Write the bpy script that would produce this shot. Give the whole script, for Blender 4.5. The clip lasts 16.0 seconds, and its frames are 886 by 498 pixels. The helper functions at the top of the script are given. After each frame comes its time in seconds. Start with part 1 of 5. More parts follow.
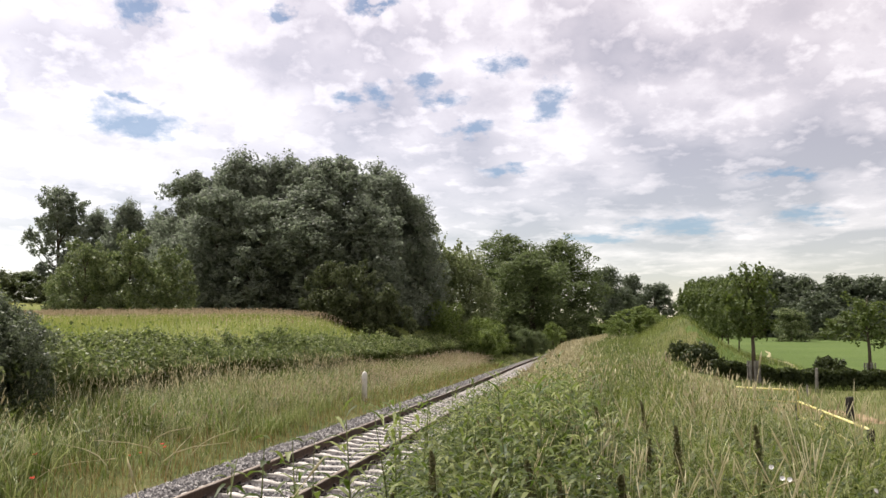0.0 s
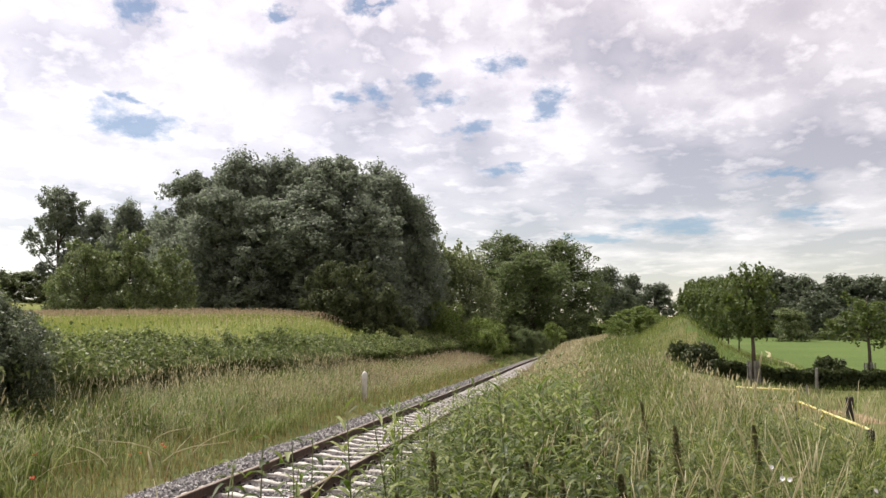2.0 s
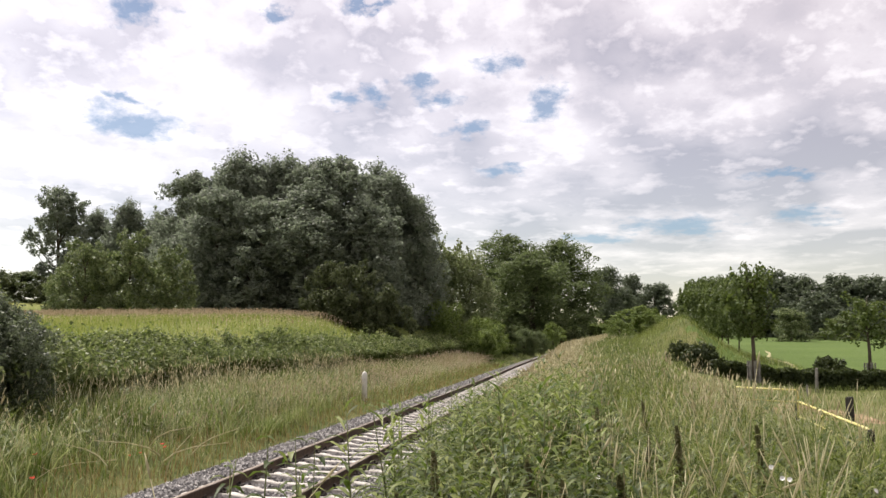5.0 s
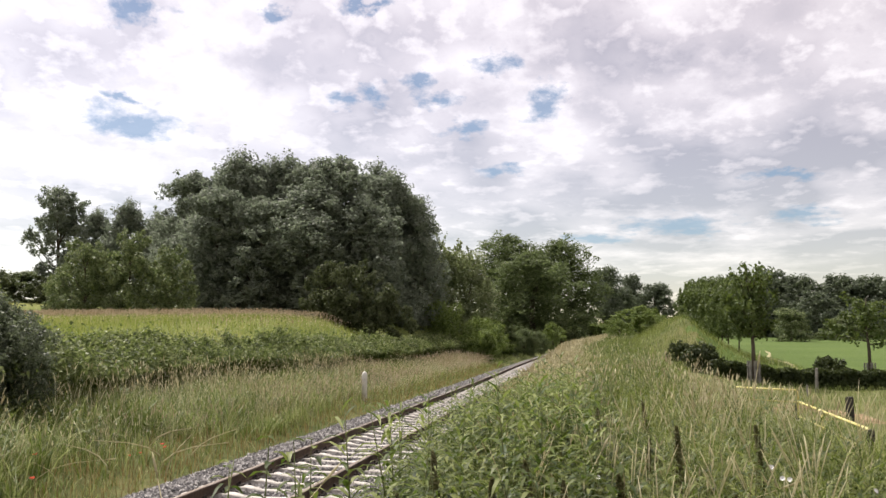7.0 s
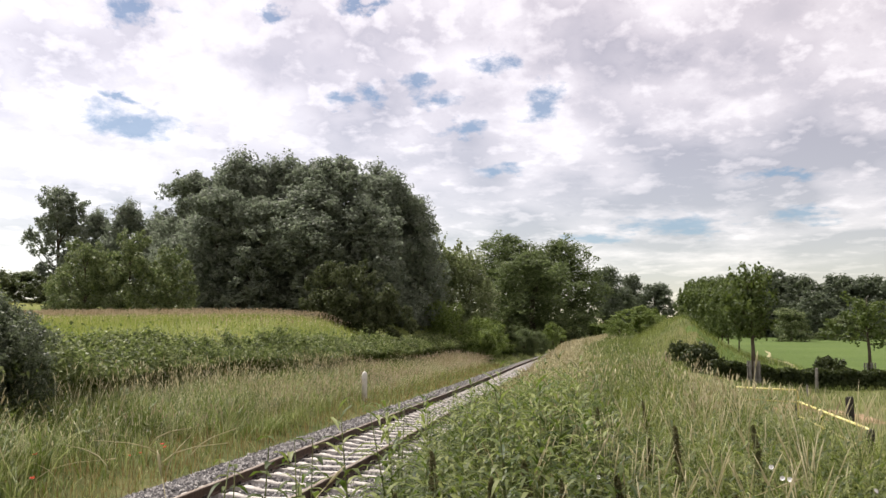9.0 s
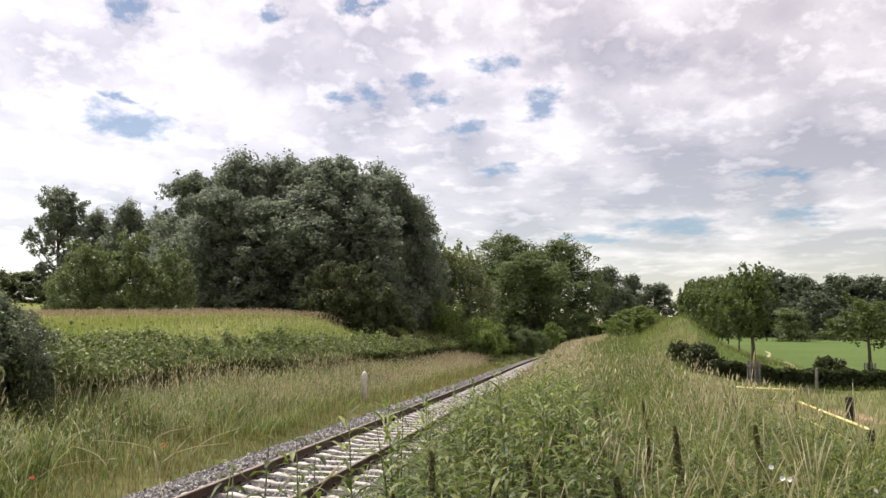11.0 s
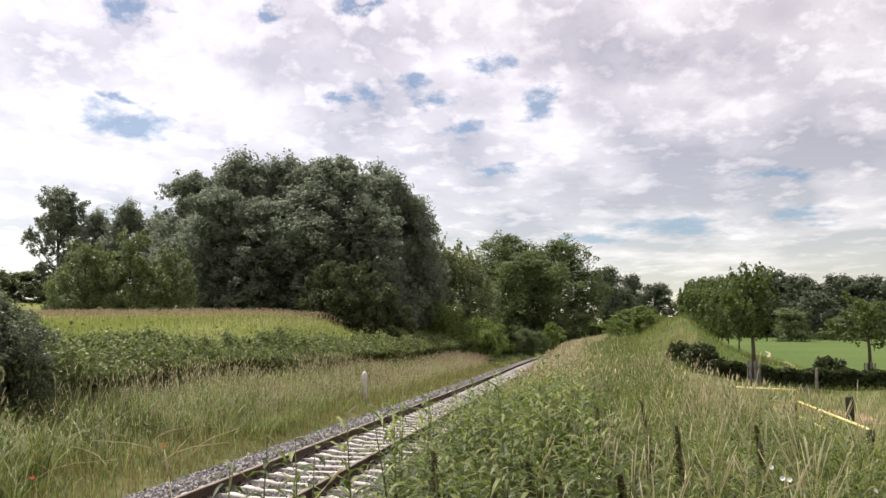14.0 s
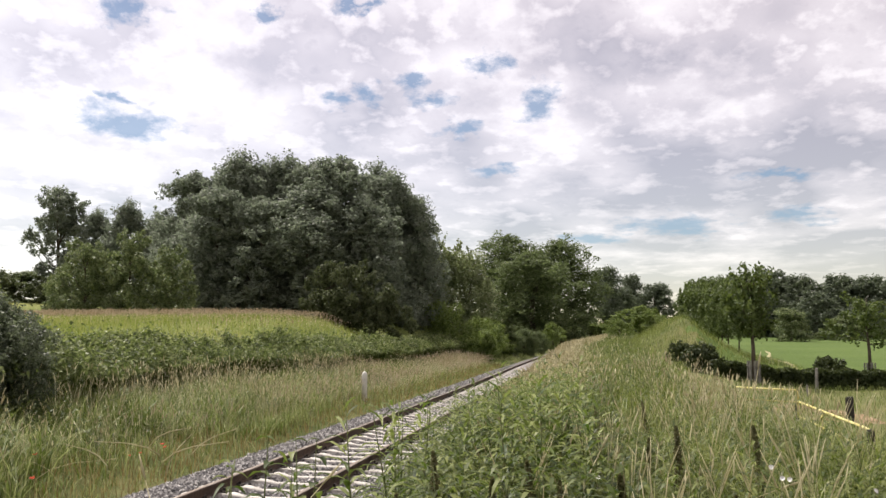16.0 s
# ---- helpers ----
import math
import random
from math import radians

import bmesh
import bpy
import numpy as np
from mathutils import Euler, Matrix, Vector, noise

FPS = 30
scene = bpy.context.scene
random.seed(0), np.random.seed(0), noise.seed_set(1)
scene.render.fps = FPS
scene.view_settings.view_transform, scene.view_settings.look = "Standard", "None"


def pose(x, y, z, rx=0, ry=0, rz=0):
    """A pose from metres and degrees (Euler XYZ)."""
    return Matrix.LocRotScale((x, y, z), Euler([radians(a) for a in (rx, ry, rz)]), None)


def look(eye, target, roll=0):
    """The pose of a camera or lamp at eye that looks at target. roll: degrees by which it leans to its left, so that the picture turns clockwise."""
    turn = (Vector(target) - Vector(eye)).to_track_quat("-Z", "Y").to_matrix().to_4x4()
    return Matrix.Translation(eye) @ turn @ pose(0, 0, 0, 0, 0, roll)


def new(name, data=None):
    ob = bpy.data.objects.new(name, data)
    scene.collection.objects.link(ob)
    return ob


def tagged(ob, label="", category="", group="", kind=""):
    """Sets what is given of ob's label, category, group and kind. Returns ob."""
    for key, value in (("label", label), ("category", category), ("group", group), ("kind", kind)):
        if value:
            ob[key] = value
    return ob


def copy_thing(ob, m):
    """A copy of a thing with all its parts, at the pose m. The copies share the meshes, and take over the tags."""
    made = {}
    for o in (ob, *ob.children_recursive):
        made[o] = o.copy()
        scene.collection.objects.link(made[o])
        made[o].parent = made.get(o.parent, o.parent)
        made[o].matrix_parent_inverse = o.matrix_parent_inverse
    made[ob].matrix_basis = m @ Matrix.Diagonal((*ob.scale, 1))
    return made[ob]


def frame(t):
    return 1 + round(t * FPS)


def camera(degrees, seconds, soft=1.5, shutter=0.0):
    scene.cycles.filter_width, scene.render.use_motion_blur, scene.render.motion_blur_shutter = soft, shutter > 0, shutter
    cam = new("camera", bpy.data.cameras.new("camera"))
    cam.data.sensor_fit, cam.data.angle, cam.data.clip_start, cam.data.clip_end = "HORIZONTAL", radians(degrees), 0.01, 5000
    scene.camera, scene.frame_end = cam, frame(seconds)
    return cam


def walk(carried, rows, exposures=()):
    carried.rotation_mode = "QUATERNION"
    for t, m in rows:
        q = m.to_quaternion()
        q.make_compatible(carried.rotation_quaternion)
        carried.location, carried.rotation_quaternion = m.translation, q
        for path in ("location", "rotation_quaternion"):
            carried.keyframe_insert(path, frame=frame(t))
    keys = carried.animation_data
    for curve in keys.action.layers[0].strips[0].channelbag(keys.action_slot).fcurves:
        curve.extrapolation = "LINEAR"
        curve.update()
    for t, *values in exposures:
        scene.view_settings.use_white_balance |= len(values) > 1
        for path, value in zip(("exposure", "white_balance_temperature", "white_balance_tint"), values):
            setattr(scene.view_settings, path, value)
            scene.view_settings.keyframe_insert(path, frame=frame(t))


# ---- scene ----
HEAD = 9.73  # the lens looks this many degrees to the left of the line
cam = camera(57.7, 16.0)
EYE = pose(0, 0, 2.25, 96.51, 0, HEAD)
walk(cam, [(0, EYE), (16, EYE)], [(0, 0.66), (16, 0.64)])

# ---------- daylight: thin broken cloud, sun ahead and to the left ----------
SUN_EL, SUN_AZ = 60.0, 50.0  # height, and degrees left of +y
world = bpy.data.worlds.new("sky")
scene.world = world
world.use_nodes = True
sky = world.node_tree.nodes.new("ShaderNodeTexSky")
sky.sky_type, sky.sun_disc = "NISHITA", False
sky.dust_density, sky.ozone_density = 0.2, 1.0
sky.sun_elevation, sky.sun_rotation = radians(SUN_EL), radians(-SUN_AZ)
world.node_tree.nodes["Background"].inputs[1].default_value = 0.06
world.node_tree.links.new(sky.outputs[0], world.node_tree.nodes["Background"].inputs[0])
sun_data = bpy.data.lights.new("sun", "SUN")
sun_data.energy, sun_data.angle, sun_data.color = 5.0, radians(1.0), (1.0, 0.94, 0.84)
sun = new("sun", sun_data)
_d = Vector((-math.sin(radians(SUN_AZ)) * math.cos(radians(SUN_EL)), math.cos(radians(SUN_AZ)) * math.cos(radians(SUN_EL)), math.sin(radians(SUN_EL))))
sun.matrix_world = look(_d * 50, (0, 0, 0))

rng = np.random.default_rng(7)
SWAYING = []  # things that the wind moves: object, foot, turn, degrees, lean


# ---------- node helpers ----------
def material(name):
    m = bpy.data.materials.new(name)
    m.use_nodes = True
    nt = m.node_tree
    nt.nodes.clear()
    out = nt.nodes.new("ShaderNodeOutputMaterial")
    return m, nt, out


def node(nt, kind, inputs=None, operation="", use_clamp=False, data_type="", blend_type=""):
    n = nt.nodes.new("ShaderNode" + kind)
    if operation:
        n.operation = operation
    if use_clamp:
        n.use_clamp = True
    if data_type:
        n.data_type, n.blend_type = data_type, blend_type
    for k, v in (inputs or {}).items():
        if isinstance(v, bpy.types.NodeSocket):
            nt.links.new(v, n.inputs[k])
        else:
            n.inputs[k].default_value = v
    return n


def calc(nt, op, a, b=0.0, c=0.0, clamp=False):
    return node(nt, "Math", {0: a, 1: b, 2: c}, operation=op, use_clamp=clamp).outputs[0]


def ramp(nt, fac, stops):
    n = node(nt, "ValToRGB", {0: fac})
    els = n.color_ramp.elements
    while len(els) < len(stops):
        els.new(0.5)
    for e, (p, c) in zip(els, stops):
        e.position, e.color = p, (*c, 1)
    return n.outputs[0]


def blend(nt, fac, a, b, mode="MIX"):
    n = node(nt, "Mix", {0: fac}, data_type="RGBA", blend_type=mode)
    for i, v in ((6, a), (7, b)):
        if isinstance(v, bpy.types.NodeSocket):
            nt.links.new(v, n.inputs[i])
        else:
            n.inputs[i].default_value = (*v, 1)
    return n.outputs[2]


def tex(nt, scale, detail=4.0, rough=0.55, vec=None, coord="Object"):
    vec = vec or node(nt, "TexCoord").outputs[coord]
    return node(nt, "TexNoise", {"Vector": vec, "Scale": scale, "Detail": detail, "Roughness": rough}).outputs[0]


def surface(name, dark, mid, light, scale=4.0, fine=40.0, rough=0.8, metal=0.0, bump=0.3, dist=0.01, spec=0.3):
    """A solid surface: three tones at a coarse scale, grain at a fine one, relief from both."""
    m, nt, out = material(name)
    big, small = tex(nt, scale), tex(nt, fine, 3)
    mixed = calc(nt, "MULTIPLY_ADD", small, 0.45, calc(nt, "MULTIPLY", big, 0.6))
    col = ramp(nt, mixed, [(0.36, dark), (0.52, mid), (0.68, light)])
    bmp = node(nt, "Bump", {"Strength": bump, "Distance": dist, "Height": mixed})
    bs = node(nt, "BsdfPrincipled", {"Base Color": col, "Roughness": rough, "Metallic": metal, "Specular IOR Level": spec, "Normal": bmp.outputs[0]})
    nt.links.new(bs.outputs[0], out.inputs[0])
    return m


def leafy(name, dark, mid, light, patch=0.15, through_=0.35, gloss=0.55, spec=0.2, tint=(0.16, 0.2, 0.02), each=0.68, drifts=0.37):
    """Leaves and blades: each one its own tone, drifting over metres; light passes through them."""
    m, nt, out = material(name)
    one = node(nt, "NewGeometry").outputs["Random Per Island"]
    drift = tex(nt, patch, 3, vec=node(nt, "NewGeometry").outputs["Position"])
    mixed = calc(nt, "MULTIPLY_ADD", one, each, calc(nt, "MULTIPLY", drift, drifts))
    col = ramp(nt, mixed, [(0.2, dark), (0.5, mid), (0.82, light)])
    bs = node(nt, "BsdfPrincipled", {"Base Color": col, "Roughness": gloss, "Specular IOR Level": spec})
    tl = node(nt, "BsdfTranslucent", {"Color": blend(nt, 0.5, col, tint, "ADD")})
    mx = node(nt, "MixShader", {0: through_, 1: bs.outputs[0], 2: tl.outputs[0]})
    nt.links.new(mx.outputs[0], out.inputs[0])
    return m


# ---------- materials ----------
M_GRASS = leafy("grass_green", (0.026, 0.042, 0.007), (0.108, 0.128, 0.026), (0.31, 0.325, 0.125), 1.0, 0.32, 0.45, 0.3, (0.12, 0.2, 0.01), 0.58, 0.5)
M_VERGE = leafy("grass_verge", (0.024, 0.043, 0.007), (0.102, 0.14, 0.028), (0.40, 0.41, 0.20), 0.8, 0.3, 0.5, 0.18, (0.13, 0.19, 0.02), 0.52, 0.58)
M_STRAW = leafy("grass_straw", (0.32, 0.285, 0.17), (0.52, 0.475, 0.32), (0.72, 0.68, 0.50), 0.5, 0.4, 0.6, 0.2, (0.25, 0.22, 0.13))
M_MEADOW = leafy("grass_meadow", (0.10, 0.14, 0.025), (0.185, 0.225, 0.05), (0.32, 0.32, 0.12), 0.12)
M_ROSY = leafy("grass_rosy_heads", (0.36, 0.30, 0.21), (0.48, 0.40, 0.30), (0.60, 0.52, 0.41), 0.3, 0.45, 0.6, 0.2, (0.2, 0.15, 0.11))
M_RUST = leafy("sorrel_rust", (0.13, 0.09, 0.035), (0.23, 0.165, 0.065), (0.34, 0.27, 0.12), 0.4, 0.3, 0.6, 0.2, (0.08, 0.06, 0.02))
M_WEED = leafy("weed_leaf", (0.016, 0.03, 0.006), (0.06, 0.08, 0.015), (0.195, 0.215, 0.065), 1.2, 0.3, 0.5, 0.2, (0.10, 0.18, 0.01), 0.5, 0.55)
M_STEM = surface("weed_stem", (0.05, 0.07, 0.02), (0.09, 0.11, 0.03), (0.16, 0.15, 0.06), 6, 60, 0.6)
M_SEED = leafy("dock_seed", (0.05, 0.052, 0.024), (0.10, 0.096, 0.042), (0.19, 0.175, 0.09), 0.8, 0.35, 0.6, 0.2, (0.14, 0.14, 0.05))
M_BRAMBLE = leafy("bramble_leaf", (0.03, 0.046, 0.016), (0.095, 0.122, 0.043), (0.25, 0.28, 0.13), 0.9, 0.36, 0.5, 0.2, (0.13, 0.17, 0.03), 0.55, 0.52)
# wood leaves: haze and lens glare lift the tones, most in the dark one
M_HAZED_WOOD_LEAF = leafy("tree_leaf_wood_hazed", (0.108, 0.124, 0.096), (0.158, 0.178, 0.138), (0.22, 0.242, 0.188), 0.10, 0.45, 0.55, 0.2, (0.11, 0.15, 0.08))
M_LIGHT_LEAF = leafy("tree_leaf_light", (0.06, 0.082, 0.036), (0.12, 0.15, 0.066), (0.22, 0.25, 0.12), 0.3, 0.36, 0.5, 0.25, (0.12, 0.16, 0.04))
# distance haze is put into this leaf colour: bluer, greyer and paler
M_HAZED_FAR_LEAF = leafy("tree_leaf_far_hazed", (0.052, 0.068, 0.045), (0.085, 0.106, 0.068), (0.122, 0.145, 0.095), 0.08, 0.3, 0.55, 0.25, (0.10, 0.13, 0.04))
M_ROW_LEAF = leafy("row_tree_leaf", (0.035, 0.056, 0.016), (0.07, 0.10, 0.03), (0.125, 0.16, 0.06), 0.2, 0.3, 0.5, 0.25)
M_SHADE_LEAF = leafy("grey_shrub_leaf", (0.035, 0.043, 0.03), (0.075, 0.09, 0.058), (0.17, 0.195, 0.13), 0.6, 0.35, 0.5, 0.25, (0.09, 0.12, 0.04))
M_HERB = leafy("herb_leaf", (0.03, 0.054, 0.012), (0.088, 0.117, 0.026), (0.215, 0.24, 0.08), 0.9, 0.32, 0.5, 0.2, (0.1, 0.18, 0.01), 0.6, 0.45)
M_BRIGHT_LEAF = leafy("shrub_leaf_bright", (0.055, 0.085, 0.022), (0.12, 0.165, 0.045), (0.21, 0.26, 0.09), 0.3, 0.36, 0.5, 0.2)
M_BEND_LEAF = leafy("track_tree_leaf", (0.05, 0.066, 0.03), (0.09, 0.115, 0.05), (0.155, 0.185, 0.088), 0.15, 0.4, 0.55, 0.18, (0.11, 0.15, 0.04))
M_GREY_LEAF = leafy("willow_leaf_grey", (0.08, 0.10, 0.055), (0.15, 0.175, 0.10), (0.23, 0.25, 0.15), 0.2, 0.42)
M_OLIVE_LEAF = leafy("olive_dark_leaf", (0.035, 0.045, 0.02), (0.062, 0.074, 0.034), (0.10, 0.112, 0.06), 0.3, 0.3, 0.6, 0.12, (0.08, 0.10, 0.03))
M_HEDGE = leafy("dark_hedge_leaf", (0.018, 0.026, 0.011), (0.032, 0.045, 0.016), (0.06, 0.075, 0.03), 0.5, 0.15)
M_BARK = surface("bark", (0.035, 0.028, 0.02), (0.07, 0.055, 0.04), (0.12, 0.1, 0.075), 3, 25, 0.9, 0, 0.8, 0.03)
M_CONCRETE = surface("sleeper_concrete", (0.25, 0.23, 0.21), (0.42, 0.395, 0.37), (0.58, 0.55, 0.52), 5, 70, 0.85, 0, 0.35, 0.003)
M_RAIL = surface("rail_rust", (0.035, 0.022, 0.016), (0.065, 0.042, 0.03), (0.12, 0.08, 0.055), 3, 45, 0.75, 0.0, 0.3, 0.002)
M_RAILTOP = surface("rail_running_top", (0.18, 0.13, 0.10), (0.26, 0.21, 0.17), (0.36, 0.31, 0.27), 2, 60, 0.45, 0.7, 0.1, 0.001)
M_CLIP = surface("fastening_steel", (0.02, 0.016, 0.014), (0.035, 0.028, 0.024), (0.06, 0.05, 0.04), 12, 90, 0.7, 0.3)
M_YELLOW = surface("yellow_paint", (0.40, 0.34, 0.10), (0.55, 0.48, 0.17), (0.64, 0.58, 0.28), 5, 60, 0.5, 0, 0.15, 0.002)
M_POST = surface("tarred_post", (0.012, 0.01, 0.009), (0.025, 0.021, 0.018), (0.05, 0.043, 0.036), 4, 40, 0.8, 0, 0.6, 0.01)
M_GREYWOOD = surface("grey_weathered_wood", (0.10, 0.095, 0.085), (0.18, 0.17, 0.155), (0.28, 0.265, 0.245), 4, 45, 0.85, 0, 0.6, 0.006)
M_MARKER = surface("marker_stone", (0.42, 0.40, 0.37), (0.58, 0.56, 0.52), (0.72, 0.70, 0.66), 5, 50, 0.8)
M_PETAL = surface("bindweed_petal", (0.7, 0.68, 0.68), (0.8, 0.78, 0.78), (0.86, 0.85, 0.84), 8, 60, 0.6)
M_POPPY = surface("poppy_petal", (0.42, 0.045, 0.02), (0.6, 0.07, 0.03), (0.7, 0.13, 0.06), 8, 60, 0.6)


def ground_mat(name, dark, mid, light, patch, grain, bump):
    m, nt, out = material(name)
    pos = node(nt, "NewGeometry").outputs["Position"]
    a, b, c = tex(nt, patch, 4, vec=pos), tex(nt, grain, 5, 0.65, vec=pos), tex(nt, grain * 9, 3, 0.6, vec=pos)
    mixed = calc(nt, "ADD", calc(nt, "MULTIPLY", a, 0.5), calc(nt, "MULTIPLY_ADD", b, 0.3, calc(nt, "MULTIPLY", c, 0.2)))
    col = ramp(nt, mixed, [(0.38, dark), (0.5, mid), (0.62, light)])
    bmp = node(nt, "Bump", {"Strength": bump, "Distance": 0.12, "Height": calc(nt, "ADD", b, c)})
    bs = node(nt, "BsdfPrincipled", {"Base Color": col, "Roughness": 0.9, "Specular IOR Level": 0.15, "Normal": bmp.outputs[0]})
    nt.links.new(bs.outputs[0], out.inputs[0])
    return m


M_TURF = ground_mat("turf", (0.05, 0.07, 0.02), (0.095, 0.11, 0.035), (0.17, 0.155, 0.065), 0.25, 2.5, 0.8)
M_FIELD = ground_mat("mown_field", (0.058, 0.09, 0.02), (0.075, 0.114, 0.026), (0.097, 0.134, 0.036), 0.05, 1.6, 0.4)
M_PASTURE = ground_mat("dry_pasture", (0.075, 0.095, 0.03), (0.125, 0.132, 0.05), (0.2, 0.178, 0.085), 0.35, 3.0, 0.6)
M_HILL = ground_mat("meadow_ground", (0.09, 0.115, 0.025), (0.14, 0.165, 0.04), (0.22, 0.21, 0.075), 0.1, 2.0, 0.7)
M_GRIT = ground_mat("ballast_bed", (0.10, 0.095, 0.095), (0.20, 0.19, 0.19), (0.36, 0.345, 0.34), 2.0, 14.0, 1.0)
M_PATH = ground_mat("trodden_dry_grass", (0.24, 0.22, 0.11), (0.33, 0.30, 0.18), (0.42, 0.37, 0.25), 0.6, 4.0, 0.4)
M_CLAY = ground_mat("reddish_bare_clay", (0.20, 0.13, 0.08), (0.30, 0.20, 0.13), (0.38, 0.28, 0.19), 0.8, 5.0, 0.6)


# ---------- mesh helpers ----------
def mesh_np(name, verts, faces, mats, index=None, smooth=False):
    """A mesh from arrays: verts (n, 3), faces (k, 3 or 4)."""
    me = bpy.data.meshes.new(name)
    faces = np.asarray(faces, dtype=np.int32)
    k, w = faces.shape
    me.vertices.add(len(verts))
    me.vertices.foreach_set("co", np.asarray(verts, dtype=np.float32).ravel())
    me.loops.add(k * w)
    me.loops.foreach_set("vertex_index", faces.ravel())
    me.polygons.add(k)
    me.polygons.foreach_set("loop_start", np.arange(0, k * w, w, dtype=np.int32))
    for m in (mats if isinstance(mats, (list, tuple)) else [mats]):
        me.materials.append(m)
    if index is not None:
        me.polygons.foreach_set("material_index", np.asarray(index, dtype=np.int32))
    me.polygons.foreach_set("use_smooth", np.full(k, smooth))
    me.update(calc_edges=True)
    me.validate()
    return me


def from_bm(name, bm, mat, smooth=False):
    me = bpy.data.meshes.new(name)
    bmesh.ops.recalc_face_normals(bm, faces=bm.faces)
    bm.to_mesh(me)
    bm.free()
    for m in (mat if isinstance(mat, (list, tuple)) else [mat]):
        me.materials.append(m)
    if smooth:
        me.polygons.foreach_set("use_smooth", np.full(len(me.polygons), True))
    return me


def part(name, me, parent=None, label=""):
    ob = new(name, me)
    if parent is not None:
        ob.parent = parent
    if label:
        ob["label"] = label
    return ob


def tube(bm, pts, radii, sides=8, caps=True):
    """A tapered round tube along points."""
    rings = []
    for i, p in enumerate(pts):
        p = Vector(p)
        t = (Vector(pts[min(i + 1, len(pts) - 1)]) - Vector(pts[max(i - 1, 0)])).normalized()
        side = t.cross(Vector((0.31, 0.17, 0.93)) if abs(t.z) < 0.9 else Vector((1, 0, 0))).normalized()
        up = side.cross(t)
        rings.append([bm.verts.new(p + (side * math.cos(a) + up * math.sin(a)) * radii[i]) for a in [2 * math.pi * k / sides for k in range(sides)]])
    for r0, r1 in zip(rings, rings[1:]):
        for k in range(sides):
            bm.faces.new((r0[k], r0[(k + 1) % sides], r1[(k + 1) % sides], r1[k]))
    if caps:
        bm.faces.new(rings[0][::-1])
        bm.faces.new(rings[-1])


def block(bm, sx, sy, sz, centre=(0, 0, 0), bevel=0.0):
    vs = bmesh.ops.create_cube(bm, size=1, matrix=Matrix.Translation(centre) @ Matrix.Diagonal((sx, sy, sz, 1)))["verts"]
    if bevel:
        es = list({e for v in vs for e in v.link_edges})
        bmesh.ops.bevel(bm, geom=es, offset=bevel, segments=2, affect="EDGES")


def unit(v):
    return v / np.maximum(np.linalg.norm(v, axis=1, keepdims=True), 1e-9)


def leaf_mesh(name, pos, size, out_dir, mat, long=1.6, flop=0.5, plain=False):
    """Small pointed leaves, each of two triangles with a crease (or one, if plain), at pos, tending to face out_dir."""
    n = len(pos)
    nrm = unit(out_dir + rng.normal(0, flop, (n, 3)))
    ax = unit(np.cross(nrm, rng.normal(0, 1, (n, 3))))
    bx = np.cross(nrm, ax)
    s = (size * rng.uniform(0.65, 1.35, n))[:, None]
    if plain:
        v = np.stack([pos - ax * s * long * 0.4 - bx * s * 0.5, pos - ax * s * long * 0.25 + bx * s * 0.5, pos + ax * s * long * 0.6], 1)
        return mesh_np(name, v.reshape(-1, 3), np.arange(3 * n).reshape(-1, 3), mat)
    v = np.empty((n, 4, 3))
    v[:, 0] = pos - ax * s * long * 0.5
    v[:, 1] = pos + bx * s * 0.5 + nrm * s * 0.15
    v[:, 2] = pos + ax * s * long * 0.5 - nrm * s * 0.12
    v[:, 3] = pos - bx * s * 0.5 + nrm * s * 0.15
    i = np.arange(n)[:, None] * 4
    faces = np.concatenate([i + np.array([[0, 1, 2]]), i + np.array([[0, 2, 3]])])
    return mesh_np(name, v.reshape(-1, 3), faces, mat)


def blade_arrays(pos, height, width, lean, segs=3, droop=0.35, yaw=None):
    """Bent tapered blades as strips; returns verts and quad faces."""
    n = len(pos)
    a = rng.uniform(0, 2 * math.pi, n) if yaw is None else yaw
    dirv = np.stack([np.cos(a), np.sin(a), np.zeros(n)], 1)
    b = a + math.pi / 2 + rng.normal(0, 0.5, n)
    side = np.stack([np.cos(b), np.sin(b), np.zeros(n)], 1)
    rows = []
    for k in range(segs + 1):
        t = k / segs
        w = width * (1 - t) ** 0.7 * (0.75 + 0.5 * t) + 0.0008
        c = pos + dirv * (lean * height * t * t)[:, None]
        c[:, 2] += height * (t - droop * np.minimum(lean, 1.2) * t * t * 0.7)
        rows += [c - side * w[:, None] * 0.5, c + side * w[:, None] * 0.5]
    v = np.stack(rows, 1).reshape(-1, 3)
    base = np.arange(n)[:, None] * (2 * segs + 2)
    faces = np.concatenate([base + np.array([[2 * k, 2 * k + 1, 2 * k + 3, 2 * k + 2]]) for k in range(segs)])
    return v, faces


# ---------- the lie of the land ----------
def sm(t):
    t = np.clip(t, 0, 1)
    return t * t * (3 - 2 * t)


def line_x(y):
    """The middle of the track: straight, then bending to the right."""
    return -4.58 + np.maximum(0, y - 55) ** 2 / 1100.0


def climb(y):
    """The line and the ground by it rise gently beyond the straight."""
    y = np.asarray(y, float)
    return np.where(y < 110, 0.0002 * np.maximum(0, y - 45) ** 2, 0.845 + 0.026 * (np.minimum(y, 230) - 110))


def bank_z(x, y):
    return np.interp(x, [-50, -2.5, -2.0, -1.0, 2.6, 6.0, 9.0, 50], [-0.35, -0.35, 0.1, 0.58, 0.64, 0.64, 0.56, 0.56])


